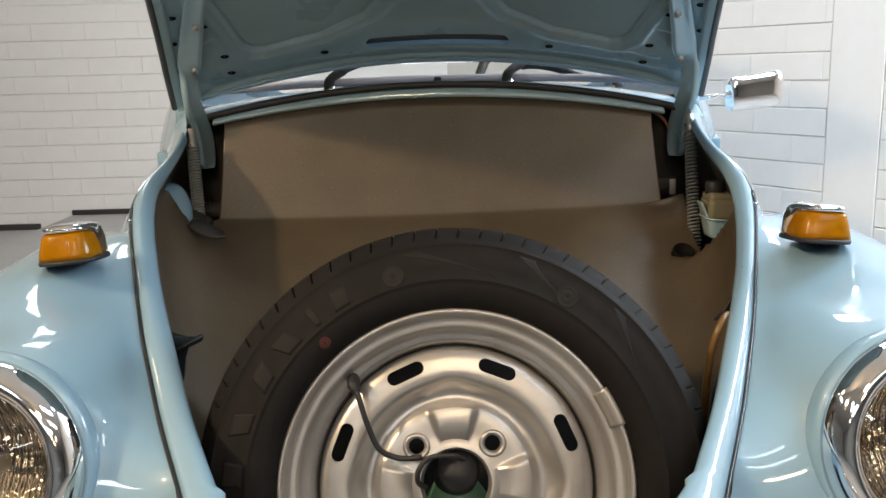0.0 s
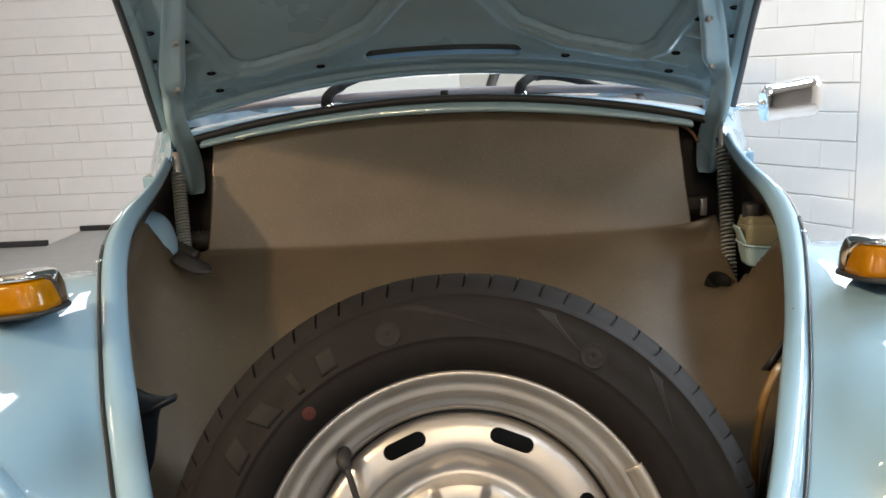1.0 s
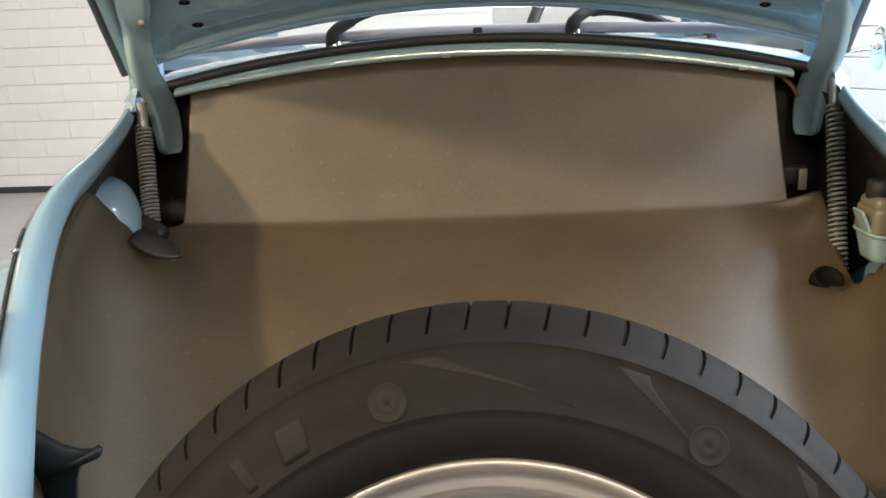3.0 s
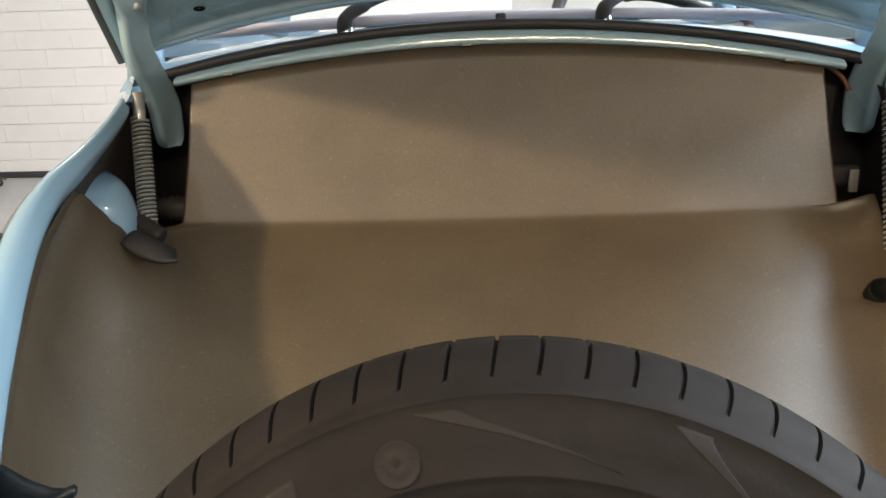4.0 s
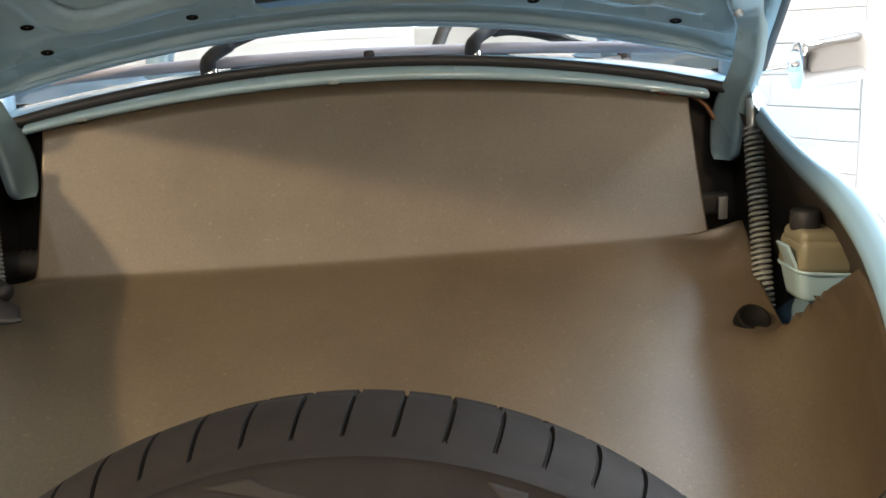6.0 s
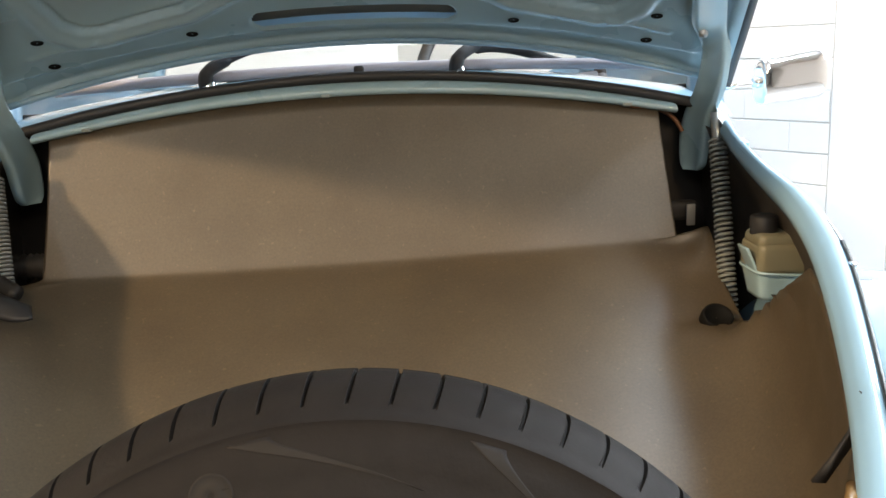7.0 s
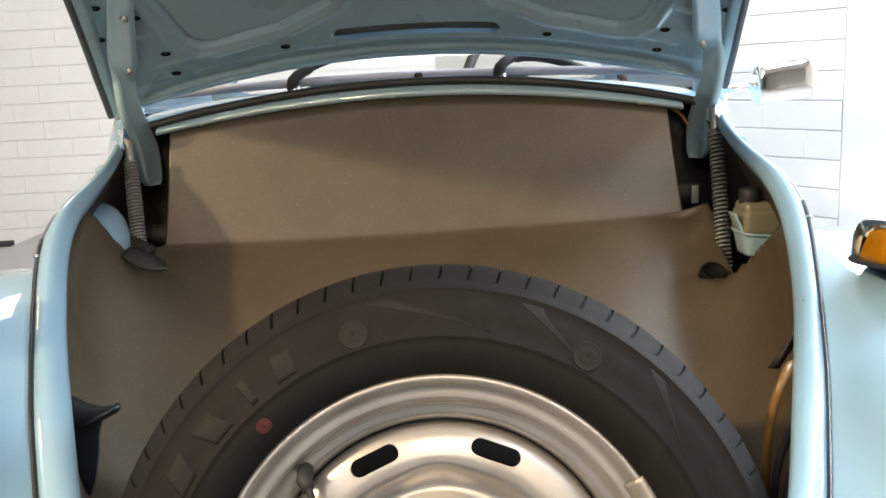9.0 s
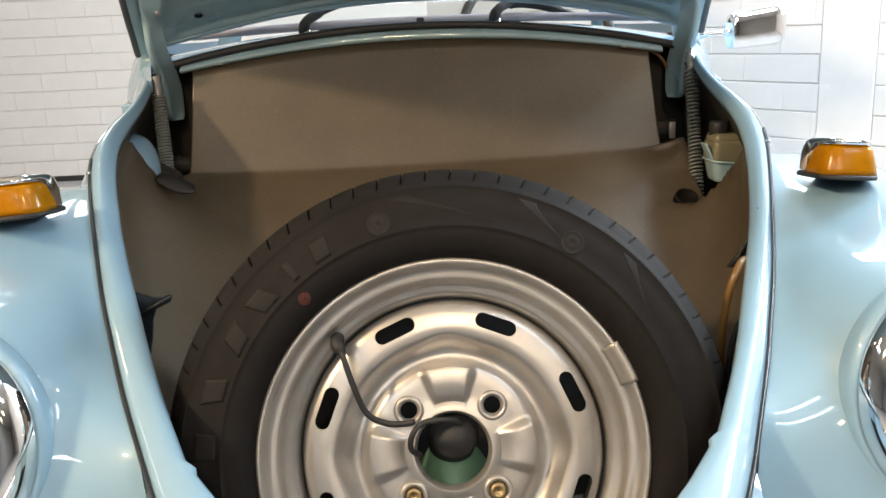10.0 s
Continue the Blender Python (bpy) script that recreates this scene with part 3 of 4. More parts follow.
ferrule.matrix_basis = pose(0.640, 1.972, 0.9745, 0, 0, -90)

# ---- the open hood ----
HOOD_L, A0, A1 = 0.95, radians(33), radians(12)
STEPS = np.linspace(0, HOOD_L, 400)
ANG = A0 + (A1 - A0) * STEPS / HOOD_L
RUN = np.concatenate([[0], np.cumsum(np.cos(ANG))[:-1] * HOOD_L / 399])
RISE = np.concatenate([[0], np.cumsum(np.sin(ANG))[:-1] * HOOD_L / 399])


def hood_point(x, v, out=0.0):
    """The hood's inner sheet: x across, v from its back edge to its tip, out: metres towards the trunk."""
    a = A0 + (A1 - A0) * v / HOOD_L
    y = 1.93 - 0.3 * x * x - float(np.interp(v, STEPS, RUN)) + min(0, v) * -0.84
    z = 1.075 - 0.265 * x * x + float(np.interp(v, STEPS, RISE)) + min(0, v) * 0.54
    n = Vector((-0.5 * x, -math.sin(a) - 0.0 * x, -math.cos(a))).normalized()
    return Vector((x, y, z)) + n * float(out)


def hood_w(v):
    return 0.541 - 0.165 * v - 0.30 * max(0, v - 0.4) ** 2


RECESS = [(0.085, 0.24), (0.14, 0.155), (0.23, 0.104), (0.345, 0.088), (0.368, 0.096), (0.384, 0.118), (0.412, 0.30), (0.39, 0.55), (0.28, 0.74), (0.12, 0.78), (0.075, 0.70)]


def inside(x, v, poly):
    """Signed distance to a polygon, positive inside."""
    hit, best = False, 9.0
    for (x0, v0), (x1, v1) in zip(poly, poly[1:] + poly[:1]):
        if (v0 > v) != (v1 > v) and x < (x1 - x0) * (v - v0) / (v1 - v0) + x0:
            hit = not hit
        t = min(1, max(0, ((x - x0) * (x1 - x0) + (v - v0) * (v1 - v0)) / ((x1 - x0) ** 2 + (v1 - v0) ** 2)))
        best = min(best, math.hypot(x - x0 - t * (x1 - x0), v - v0 - t * (v1 - v0)))
    return best if hit else -best


def hood_relief(x, v):
    ax = abs(x)
    h = 0.0
    d = inside(ax, v, RECESS)
    h -= 0.009 * ease((d + 0.002) / 0.007) + 0.004 * ease((d + 0.002) / 0.006) * ease((0.010 - d) / 0.006)
    h += 0.0055 * math.exp(-(((d + 0.018) / 0.0085) ** 2))
    # rolled back edge and the step above it
    h -= 0.009 * ease((0.030 - v) / 0.005) * ease((0.5 - ax) / 0.04)
    h += 0.010 * ease((0.004 - v - 0.05 * ax * ax) / 0.006)
    # short pressed beads beside the drain holes
    for bx, bv, half, lean in ((0.400, 0.074, 0.042, -0.10), (0.445, 0.165, 0.020, -0.08)):
        du = max(0, abs(ax - bx) - half)
        h += 0.0028 * math.exp(-((math.hypot(du, v - bv - lean * (ax - bx)) / 0.0042) ** 2))
    # pressed-in slot
    sv = 0.057 + 0.02 * (0.02 - ax * ax)
    d = max(abs(ax) - 0.128, 0)
    r = math.hypot(d, v - sv)
    h -= 0.003 * ease((0.0215 - r) / 0.002)
    # turned-down side edges
    e = hood_w(v) - ax
    h += 0.012 * ease((0.020 - e) / 0.008) - 0.004 * ease((0.055 - e) / 0.015) * ease((e - 0.012) / 0.01)
    return h


def back_v(x):
    """Where the hood's back edge lies: it droops towards the corners."""
    return -0.008 - 0.025 * x * x


HOOD = part("hood", sheet([[hood_point(lerp(-1, 1, k / 60) * (hood_w(v) + 0.006), v + back_v(lerp(-1, 1, k / 60) * 0.54) * max(0, 1 - v / 0.1), -0.028 + 0.018 * abs(lerp(-1, 1, k / 60)) ** 10) for k in range(61)] for v in np.linspace(0, HOOD_L, 50)]), PAINT, CAR, "open pale blue front hood seen from below")
vs = list(np.linspace(0, 0.32, 121)) + list(np.linspace(0.33, HOOD_L, 40))
panel = []
for v in vs:
    row = []
    for k in range(401):
        x = lerp(-1, 1, k / 400) * hood_w(v)
        vv = v + back_v(x) * max(0, 1 - v / 0.1)
        row.append(hood_point(x, vv, hood_relief(x, vv)))
    panel.append(row)
panel_bm = sheet(panel)
panel_bm.verts.index_update()
gone = []
for f in panel_bm.faces:
    k, r = f.verts[0].index % 401, f.verts[0].index // 401
    v = vs[r]
    x = lerp(-1, 1, k / 400) * hood_w(v)
    vv = v + back_v(x) * max(0, 1 - v / 0.1)
    sv = 0.057 + 0.02 * (0.02 - x * x)
    if math.hypot(max(abs(x) - 0.128, 0), vv - sv) < 0.0185:
        gone.append(f)
bmesh.ops.delete(panel_bm, geom=gone, context="FACES")
part("inner_panel", panel_bm, PAINT_IN, HOOD, "pressed inner panel with beads and drain holes")
# grey sheet whose colour stands in for the shade inside the slot
slot_back = [[hood_point(x, 0.057 + 0.02 * (0.02 - x * x) + d, -0.018) for d in (-0.024, 0.024)] for x in np.linspace(-0.15, 0.15, 30)]
part("slot_backing", sheet(slot_back), material("slot_shade_grey", (0.17, 0.18, 0.165), 0.6), HOOD, "grey sheet standing in for the shaded hollow behind the slot")
part("rolled_edge", tube([hood_point(x, back_v(x) - 0.001, 0.004) for x in np.linspace(-0.535, 0.535, 80)], 0.0048, 8), PAINT, HOOD, "rolled back edge of the hood")
for s in (-1, 1):
    rows = []
    for v in np.linspace(0, HOOD_L, 60):
        w = hood_w(v)
        vv = v + back_v(w) * max(0, 1 - v / 0.1)
        rows.append([hood_point(s * (w - 0.004), vv, 0.010), hood_point(s * (w + 0.003), vv, 0.013), hood_point(s * (w + 0.009), vv, 0.012), hood_point(s * (w + 0.011), vv, 0.004), hood_point(s * (w + 0.006), vv, -0.012), hood_point(s * (w + 0.000), vv, -0.026), hood_point(s * (w - 0.01), vv, -0.03)])
    part("edge_seal", sheet(rows), material("hood_edge_seal", (0.045, 0.05, 0.055), 0.4), HOOD, "dark rubber along the hood's side")
    # drain holes are black discs on the panel, their shade put into the colour
    for hx, hv in ((0.432, 0.217), (0.420, 0.103), (0.420, 0.042), (0.232, 0.050), (0.508, 0.10), (0.493, 0.19), (0.475, 0.26)):
        p = hood_point(s * hx, hv, hood_relief(s * hx, hv) + 0.0006)
        hole = part("drain_hole", lathe([(0.0078, 0.0), (0.0072, 0.0010), (0.0062, 0.0010), (0.0056, 0.0002), (0.001, 0.0)], 20), CUP, HOOD, "black disc standing for the shade in a drain hole")
        n = (hood_point(s * hx, hv, 0.01) - hood_point(s * hx, hv, 0)).normalized()
        m = n.to_track_quat("-Y", "Z").to_matrix().to_4x4()
        m.translation = p
        hole.matrix_basis = m @ Matrix.Diagonal((1.1, 1, 0.75, 1))

# hinge arms and springs
for s in (-1, 1):
    # edges of the strip: it lies along the hood, then turns on edge and dips under the cowl
    near, deep = (0.496, 0.480) if s < 0 else (0.506, 0.489)
    spine = []
    for v, xi, xo in ((0.38, 0.384, 0.420), (0.30, 0.408, 0.446), (0.20, 0.437, 0.480), (0.13, 0.456, 0.501)):
        p = hood_point((xi + xo) / 2, v, 0.018)
        spine.append((Vector((xi, p.y, p.z)), Vector((xo, p.y, p.z))))
    for z, y_near, y_deep in ((1.035, 1.752, 1.800), (1.003, 1.757, 1.809), (0.975, 1.772, 1.832), (0.945, 1.802, 1.868), (0.915, 1.820, 1.890), (0.885, 1.830, 1.893), (0.865, 1.838, 1.888), (0.855, 1.850, 1.875)):
        spine.append((Vector((deep, y_deep, z)), Vector((near, y_near, z))))
    rows = []
    for a, b in spine:
        n = Vector((b.y - a.y, a.x - b.x, 0)).normalized()
        sec = [(0.0, -0.006), (0.0, 0.0), (0.05, 0.004), (0.14, 0.005), (0.24, 0.003), (0.76, 0.003), (0.86, 0.005), (0.95, 0.004), (1.0, 0.0), (1.0, -0.006)]
        rows.append([(s * (a.lerp(b, u) + n * h).x, (a.lerp(b, u) + n * h).y, a.z) for u, h in sec])
    cols = [smooth_path([r[k] for r in rows], 64) for k in range(10)]
    arm = part("hinge_arm", fill_ends(sheet([[c[i] for c in cols] for i in range(64)], close_u=True)), PAINT_IN, CAR, "pale blue curved steel hinge arm")
    sharp(arm, 50)
    for v, x in ((0.255, 0.440), (0.115, 0.478)):
        p = hood_point(x, v, 0.024)
        part("hinge_bolt", lathe([(0.0065, -0.004), (0.0065, 0.002), (0.005, 0.0035), (0.001, 0.0037)], 6), STEEL, arm, "steel hinge bolt").matrix_basis = pose(s * p.x, p.y, p.z, 60, 0, 0)
    top, foot = Vector((0.497, 1.760, 0.926)) if s > 0 else Vector((-0.490, 1.760, 0.922)), Vector((0.490, 1.675, 0.680)) if s > 0 else Vector((-0.468, 1.686, 0.728))
    turns, pts = 35, []
    axis = (foot - top).normalized()
    side = axis.cross(Vector((1, 0, 0))).normalized()
    front = axis.cross(side)
    for i in range(turns * 14 + 1):
        a = 2 * math.pi * i / 14
        pts.append(top + (foot - top) * (0.06 + 0.94 * i / (turns * 14)) + 0.0108 * (math.cos(a) * side + math.sin(a) * front))
    part("spring", tube(pts, 0.0023, 6), SPRING, arm, "grey coil spring")
    part("spring_stud", tube([top + Vector((0, 0.004, 0.022)), top - axis * -0.01, top + (foot - top) * 0.10], 0.008, 10), STEEL, arm, "grey spring stud")
    part("corner_rubber", soft_box(0.018, 0.040, 0.024, 0.006, (s * 0.522, 1.80, 0.915), (0, 0, s * -12)), RUBBER, CAR, "black rubber buffer at the hinge")

# ---- trunk: dark cavity behind the liner ----
for s in (-1, 1):
    rows = []
    for k in range(20):
        y = lerp(0.9, 1.95, k / 19)
        x = along(INNER, min(y, 1.72))
        zr = rim_z(min(y, 1.8))
        rows.append([(s * (x + 0.012), y, zr - 0.020), (s * (x + 0.022), y, zr - 0.040), (s * (x + 0.05), y, zr - 0.10), (s * (x + 0.06), y, 0.60), (s * (x + 0.02), y, 0.35)])
    part("inner_fender", sheet(rows, flip=s < 0), UNDERSEAL, CAR, "dark undersealed inner fender")
part("bulkhead", soft_box(1.1, 0.02, 0.7, 0.004, (0, 1.945, 0.63)), DARK, CAR, "dark bulkhead behind the trunk")
part("trunk_floor", soft_box(0.95, 1.25, 0.02, 0.004, (0, 1.32, 0.30)), DARK, CAR)

# ---- trunk liner of brown hardboard ----
LINER = thing("trunk_liner", "brown hardboard trunk liner folded over the tank", "liner")
FOLD_Y, FOLD_Z, LOW_Y = 1.785, 0.752, 1.770
EDGE_L, EDGE_R = -0.453, 0.449


def liner_floor(y):
    return FOLD_Z - 0.42 * (FOLD_Y - y) - 0.10 * (FOLD_Y - y) ** 2


# height at which each side of the liner is cut off, along y
CUT_L = [(1.02, 0.67), (1.2, 0.732), (1.50, 0.84), (1.516, 0.872), (1.547, 0.858), (1.60, 0.818), (1.632, 0.792), (1.66, 0.768), (1.785, 0.752)]
CUT_R = [(1.02, 0.67), (1.2, 0.732), (1.40, 0.804), (1.43, 0.81), (1.50, 0.770), (1.54, 0.735), (1.57, 0.695), (1.67, 0.690), (1.685, 0.692), (1.705, 0.722), (1.73, 0.756), (1.75, 0.776), (1.77, 0.789), (1.785, 0.795)]


def liner_top(y, s):
    return min(along(CUT_L if s < 0 else CUT_R, y), rim_z(y) - 0.020)


def board_point(x, u):
    """The upright part of the liner, u from the fold to its top edge."""
    x *= lerp(1.0, 0.98, u)
    top = Vector((x, 1.902 - 0.28 * x * x, 0.988 - 0.20 * x * x))
    fold = Vector((x, FOLD_Y - 0.10 * x * x, FOLD_Z + 0.06 * x * x + 0.012 * x))
    low = Vector((x, LOW_Y - 0.10 * ease((LOW_Y - 1.5) / 0.28) * x * x, liner_floor(LOW_Y) + 0.06 * x * x + 0.012 * x))
    bend = fold.lerp(top, 0.03)
    if u < 0.4:
        w = u / 0.4
        return low.lerp(fold, w).lerp(fold.lerp(bend, w), w)
    p = bend.lerp(top, (u - 0.4) / 0.6)
    p.y += 0.004 * math.sin(math.pi * (u - 0.4) / 0.6)
    return p


rows = []
for k in range(61):
    y = lerp(1.02, LOW_Y, k / 60)
    zf = liner_floor(y)
    pull = 0.10 * ease((y - 1.5) / 0.28)
    row = []
    for s in (-1, 1):
        wall = along(INNER, min(y, 1.56)) + 0.002 + 0.004 * ease((1.3 - y) / 0.2)
        r = 0.05 + (0.15 if s < 0 else 0.08) * ease((FOLD_Y - y) / 0.25)
        zt = max(liner_top(y, s), zf + 0.012)
        half = []
        for j in range(12):
            x = (wall - r) * j / 11
            half.append((s * x, y - pull * x * x, zf + 0.06 * x * x + 0.012 * s * x))
        base, shift = half[-1][2], half[-1][1]
        for j in range(1, 11):
            a = j / 10 * math.pi / 2
            half.append((s * (wall - r + r * math.sin(a)), shift, min(zt, base + r * (1 - math.cos(a)))))
        for j in range(1, 7):
            z = lerp(min(base + r, zt), zt, j / 6)
            half.append((s * (wall + 0.02 * (z - base)), shift, z))
        row = half[::-1] if s < 0 else row + half[1:]
    rows.append(row)
last, flat = rows[-1], []
for x, y, z in last:
    flat.append(max(EDGE_L, min(EDGE_R, x)))
for k, q in enumerate(flat):
    if k in range(1, 17):
        flat[k] = lerp(EDGE_L, flat[17], k / 17)
        flat[-1 - k] = lerp(EDGE_R, flat[-18], k / 17)
flat[0], flat[-1] = EDGE_L, EDGE_R
for j in range(1, 21):
    u = j / 20
    keep = max(0.0, 1 - u / 0.35) ** 2
    row = []
    for x, p in zip(flat, last):
        row.append(board_point(x, u) + (Vector(p) - board_point(x, 0)) * keep)
    rows.append(row)
board = part("folded_board", sheet(rows), BOARD, LINER, "brown hardboard, folded up at the back and rounded at the sides")
solidify(board, 0.002, 0)
# lifted flap of board at the foot of one spring
rows = []
for k in range(13):
    u = lerp(-1, 1, k / 12)
    rows.append([(-0.434 + 0.034 * u * (1 - 0.35 * q), 1.60 + 0.030 * q - 0.006 * (1 - u * u), 0.757 + 0.010 * u * u - 0.012 * u + 0.022 * math.sin(q * 2.2) * (1 - 0.6 * u * u)) for q in np.linspace(0, 1, 9)])
solidify(part("flap", sheet(rows), material("dark_board_edge", (0.014, 0.012, 0.012), 0.5, vary=0.2), LINER, "dark lifted flap of board"), 0.003, 0)
hole = part("spring_grommet", lathe([(0.0245, -0.012), (0.026, 0.0), (0.0255, 0.004), (0.0235, 0.0055), (0.020, 0.003), (0.012, -0.001), (0.001, -0.002)], 32), CUP, LINER, "black rubber round the spring's foot")
hole.matrix_basis = pose(0.449, 1.612, 0.701, -48, 0, 12) @ Matrix.Diagonal((0.82, 1.0, 0.72, 1))

part("fuel_tank", soft_box(0.56, 0.10, 0.46, 0.03, (0, 1.165, 0.44), (-19, 0, 0)), DARK, CAR, "dark front of the tank behind the wheel")

# ---- spare wheel ----
LEAN = 19.2
SPARE = thing("spare_wheel", "silver steel spare wheel with a black tyre standing in the trunk", "wheel", pose(0.003, 0.977, 0.5635, -LEAN, 0, -0.4) @ pose(0, 0, 0, 0, -1.0, 0))


def cut(ob, cutters):
    """Cuts closed meshes out of ob and keeps the result as plain geometry."""
    for c in cutters:
        mod = ob.modifiers.new("cut", "BOOLEAN")
        mod.operation, mod.object, mod.solver = "DIFFERENCE", c, "EXACT"
    me = bpy.data.meshes.new_from_object(ob.evaluated_get(bpy.context.evaluated_depsgraph_get()))
    ob.modifiers.clear()
    ob.data = me
    for c in cutters:
        bpy.data.objects.remove(c)
    return ob


part("rim", lathe([(0.2075, 0.022), (0.2090, 0.031), (0.2078, 0.0350), (0.2050, 0.0358), (0.2022, 0.0340), (0.2000, 0.0300), (0.1985, 0.0262), (0.1960, 0.0240), (0.1925, 0.0232), (0.1890, 0.0234), (0.1868, 0.0222), (0.1850, 0.0185), (0.1838, 0.0135), (0.1822, 0.0100), (0.1795, 0.0082), (0.1750, 0.0072), (0.1715, 0.0050), (0.1690, 0.0005), (0.1676, -0.008), (0.1672, -0.020), (0.1672, -0.05), (0.170, -0.09), (0.19, -0.094), (0.207, -0.092)], 160), SILVER, SPARE, "silver painted steel rim")
face = [(0.1655, -0.016), (0.1645, -0.008), (0.162, -0.0005), (0.158, 0.004), (0.150, 0.0065), (0.136, 0.0078), (0.1275, 0.0078), (0.1235, 0.0062), (0.1205, 0.0025), (0.1175, -0.004), (0.1135, -0.0105), (0.108, -0.0145), (0.1025, -0.0155), (0.0985, -0.0135), (0.0945, -0.0095), (0.091, -0.007), (0.086, -0.006), (0.076, -0.006), (0.064, -0.006), (0.053, -0.006), (0.047, -0.0035), (0.043, -0.0035), (0.0405, -0.007), (0.0395, -0.016)]
rows = []
for k in range(288):
    a = 2 * math.pi * k / 288
    row = []
    for r, f in face + [(r, f - 0.005) for r, f in face[::-1]]:
        wob = math.cos(4 * a)
        r2 = r + 0.0050 * max(0, wob) ** 3 * math.exp(-(((r - 0.119) / 0.009) ** 2))
        # four raised pads between the bolt holes
        pad = ease((math.cos(4 * a) - 0.05) / 0.55) * ease((r - 0.055) / 0.010) * ease((0.0975 - r) / 0.008)
        row.append((r2 * math.sin(a), -(f + 0.0065 * pad), r2 * math.cos(a)))
    rows.append(row)
disc_bm = sheet(rows, close_u=True, close_v=True)
bmesh.ops.recalc_face_normals(disc_bm, faces=disc_bm.faces)
disc = part("wheel_disc", disc_bm, SILVER, SPARE, "pressed silver wheel disc with slots")


def slot_cutter(angle, r, length, width):
    """A closed oval bar through the disc."""
    rows, n = [], 10
    ring = [(length / 2 - width / 2 + width / 2 * math.cos(a), width / 2 * math.sin(a)) for a in np.linspace(-math.pi / 2, math.pi / 2, n)]
    ring += [(-x, -z) for x, z in ring]
    for y in (-0.03, 0.03):
        rows.append([Vector((x, y, r + z - 0.02 * x * x / 0.02 * 0.3)) for x, z in ring])
    bm = fill_ends(sheet(rows, close_u=True))
    bmesh.ops.transform(bm, matrix=pose(0, 0, 0, 0, angle, 0), verts=bm.verts)
    me = bpy.data.meshes.new("cutter")
    bm.to_mesh(me)
    bm.free()
    ob = new("cutter", me)
    ob.parent = SPARE
    return ob


cutters = [slot_cutter(22.5 + 45 * k, 0.1450, 0.047, 0.0165) for k in range(8)] + [slot_cutter(45 + 90 * k, 0.065, 0.0195, 0.019) for k in range(4)]
bpy.context.view_layer.update()
cut(disc, cutters)
sharp(disc, 40)
for k in range(4):
    a = radians(45 + 90 * k)
    seat_ring = part("bolt_seat", lathe([(0.0165, -0.001), (0.0155, 0.0022), (0.0135, 0.0032), (0.0115, 0.0022), (0.0098, -0.001), (0.0094, -0.008)], 32), SILVER, SPARE)
    seat_ring.matrix_basis = pose(0.065 * math.sin(a), 0.0035, 0.065 * math.cos(a))
    if k in (1, 2):
        bolt = part("wheel_bolt", lathe([(0.009, -0.008), (0.0088, 0.002), (0.0075, 0.004), (0.0045, 0.004), (0.004, 0.001), (0.001, 0.001)], 20), material("brass_bolt", (0.36, 0.27, 0.14), 0.4, metal=0.7), SPARE, "dull brass-coloured bolt")
        bolt.matrix_basis = pose(0.065 * math.sin(a), 0.0035, 0.065 * math.cos(a))

# tyre: sidewall and grooved shoulder
F_MID = -0.030
prof = [(0.2060, 0.026), (0.2110, 0.037), (0.2170, 0.0435), (0.2260, 0.0475), (0.2360, 0.0500), (0.2395, 0.0497), (0.2410, 0.0512), (0.2425, 0.0512), (0.2440, 0.0498), (0.2560, 0.0492), (0.2680, 0.0460), (0.2770, 0.0418), (0.2800, 0.0425), (0.2830, 0.0400), (0.2845, 0.0365), (0.2885, 0.0325), (0.2940, 0.0265), (0.2990, 0.0190), (0.3030, 0.0100), (0.3055, 0.0020), (0.3070, -0.0060), (0.3080, -0.0180), (0.3085, -0.0300)]
prof = [(r + 0.0046 * ease((r - 0.245) / 0.03), f) for r, f in prof]
back = [(r, 2 * F_MID - f) for r, f in prof[::-1]][1:]
full = prof + back
N_SIPE = 70
rows = []
for k in range(N_SIPE):
    for q, deep in ((0.0, 0), (0.445, 0), (0.47, 1), (0.53, 1), (0.555, 0)):
        row = []
        for i, (r, f) in enumerate(full):
            edge = (r - 0.2886) / 0.0245
            lean = 0.18 * max(0, edge)
            a = 2 * math.pi * (k + q + lean) / N_SIPE
            d = deep * (0.0045 * ease((r - 0.2925) / 0.006) - 0.0015 * ease((r - 0.304) / 0.006))
            g = 0.006 if abs(f - F_MID) < 0.003 else 0.0
            row.append(((r - d - g) * math.sin(a), -f, (r - d - g) * math.cos(a)))
        rows.append(row)
tyre = part("tyre", sheet(rows, close_v=True), TYRE, SPARE, "black tyre with a grooved shoulder")
sharp(tyre, 50)


def tyre_face(r):
    return float(np.interp(r, [p[0] for p in prof[:14]], [p[1] for p in prof[:14]]))


# raised marks on the sidewall: plain bars where letters stand, flared wedges, a round stamp
def sidewall_mark(name, a0, a1, r0, r1, skew=0.0, mat=TYRE_MARK, lift=0.0003):
    rows = []
    for k in range(9):
        row = []
        for j in range(7):
            r = lerp(r0, r1, j / 6)
            a = radians(lerp(a0, a1, k / 8) + skew * j / 6)
            row.append((r * math.sin(a), -tyre_face(r) - lift, r * math.cos(a)))
        rows.append(row)
    return solidify(part(name, sheet(rows), mat, SPARE), 0.0003, 0)


for a, wide, slant in ((-84, 6.2, 0), (-71, 5.6, -2), (-58, 5.4, 2), (-47.5, 5.4, -2), (-38, 1.8, 0), (-29.5, 4.6, 1)):
    sidewall_mark("raised_bar", a - wide / 2 - slant / 2, a + wide / 2 - slant / 2, 0.2465, 0.2705, slant, lift=0.00012)
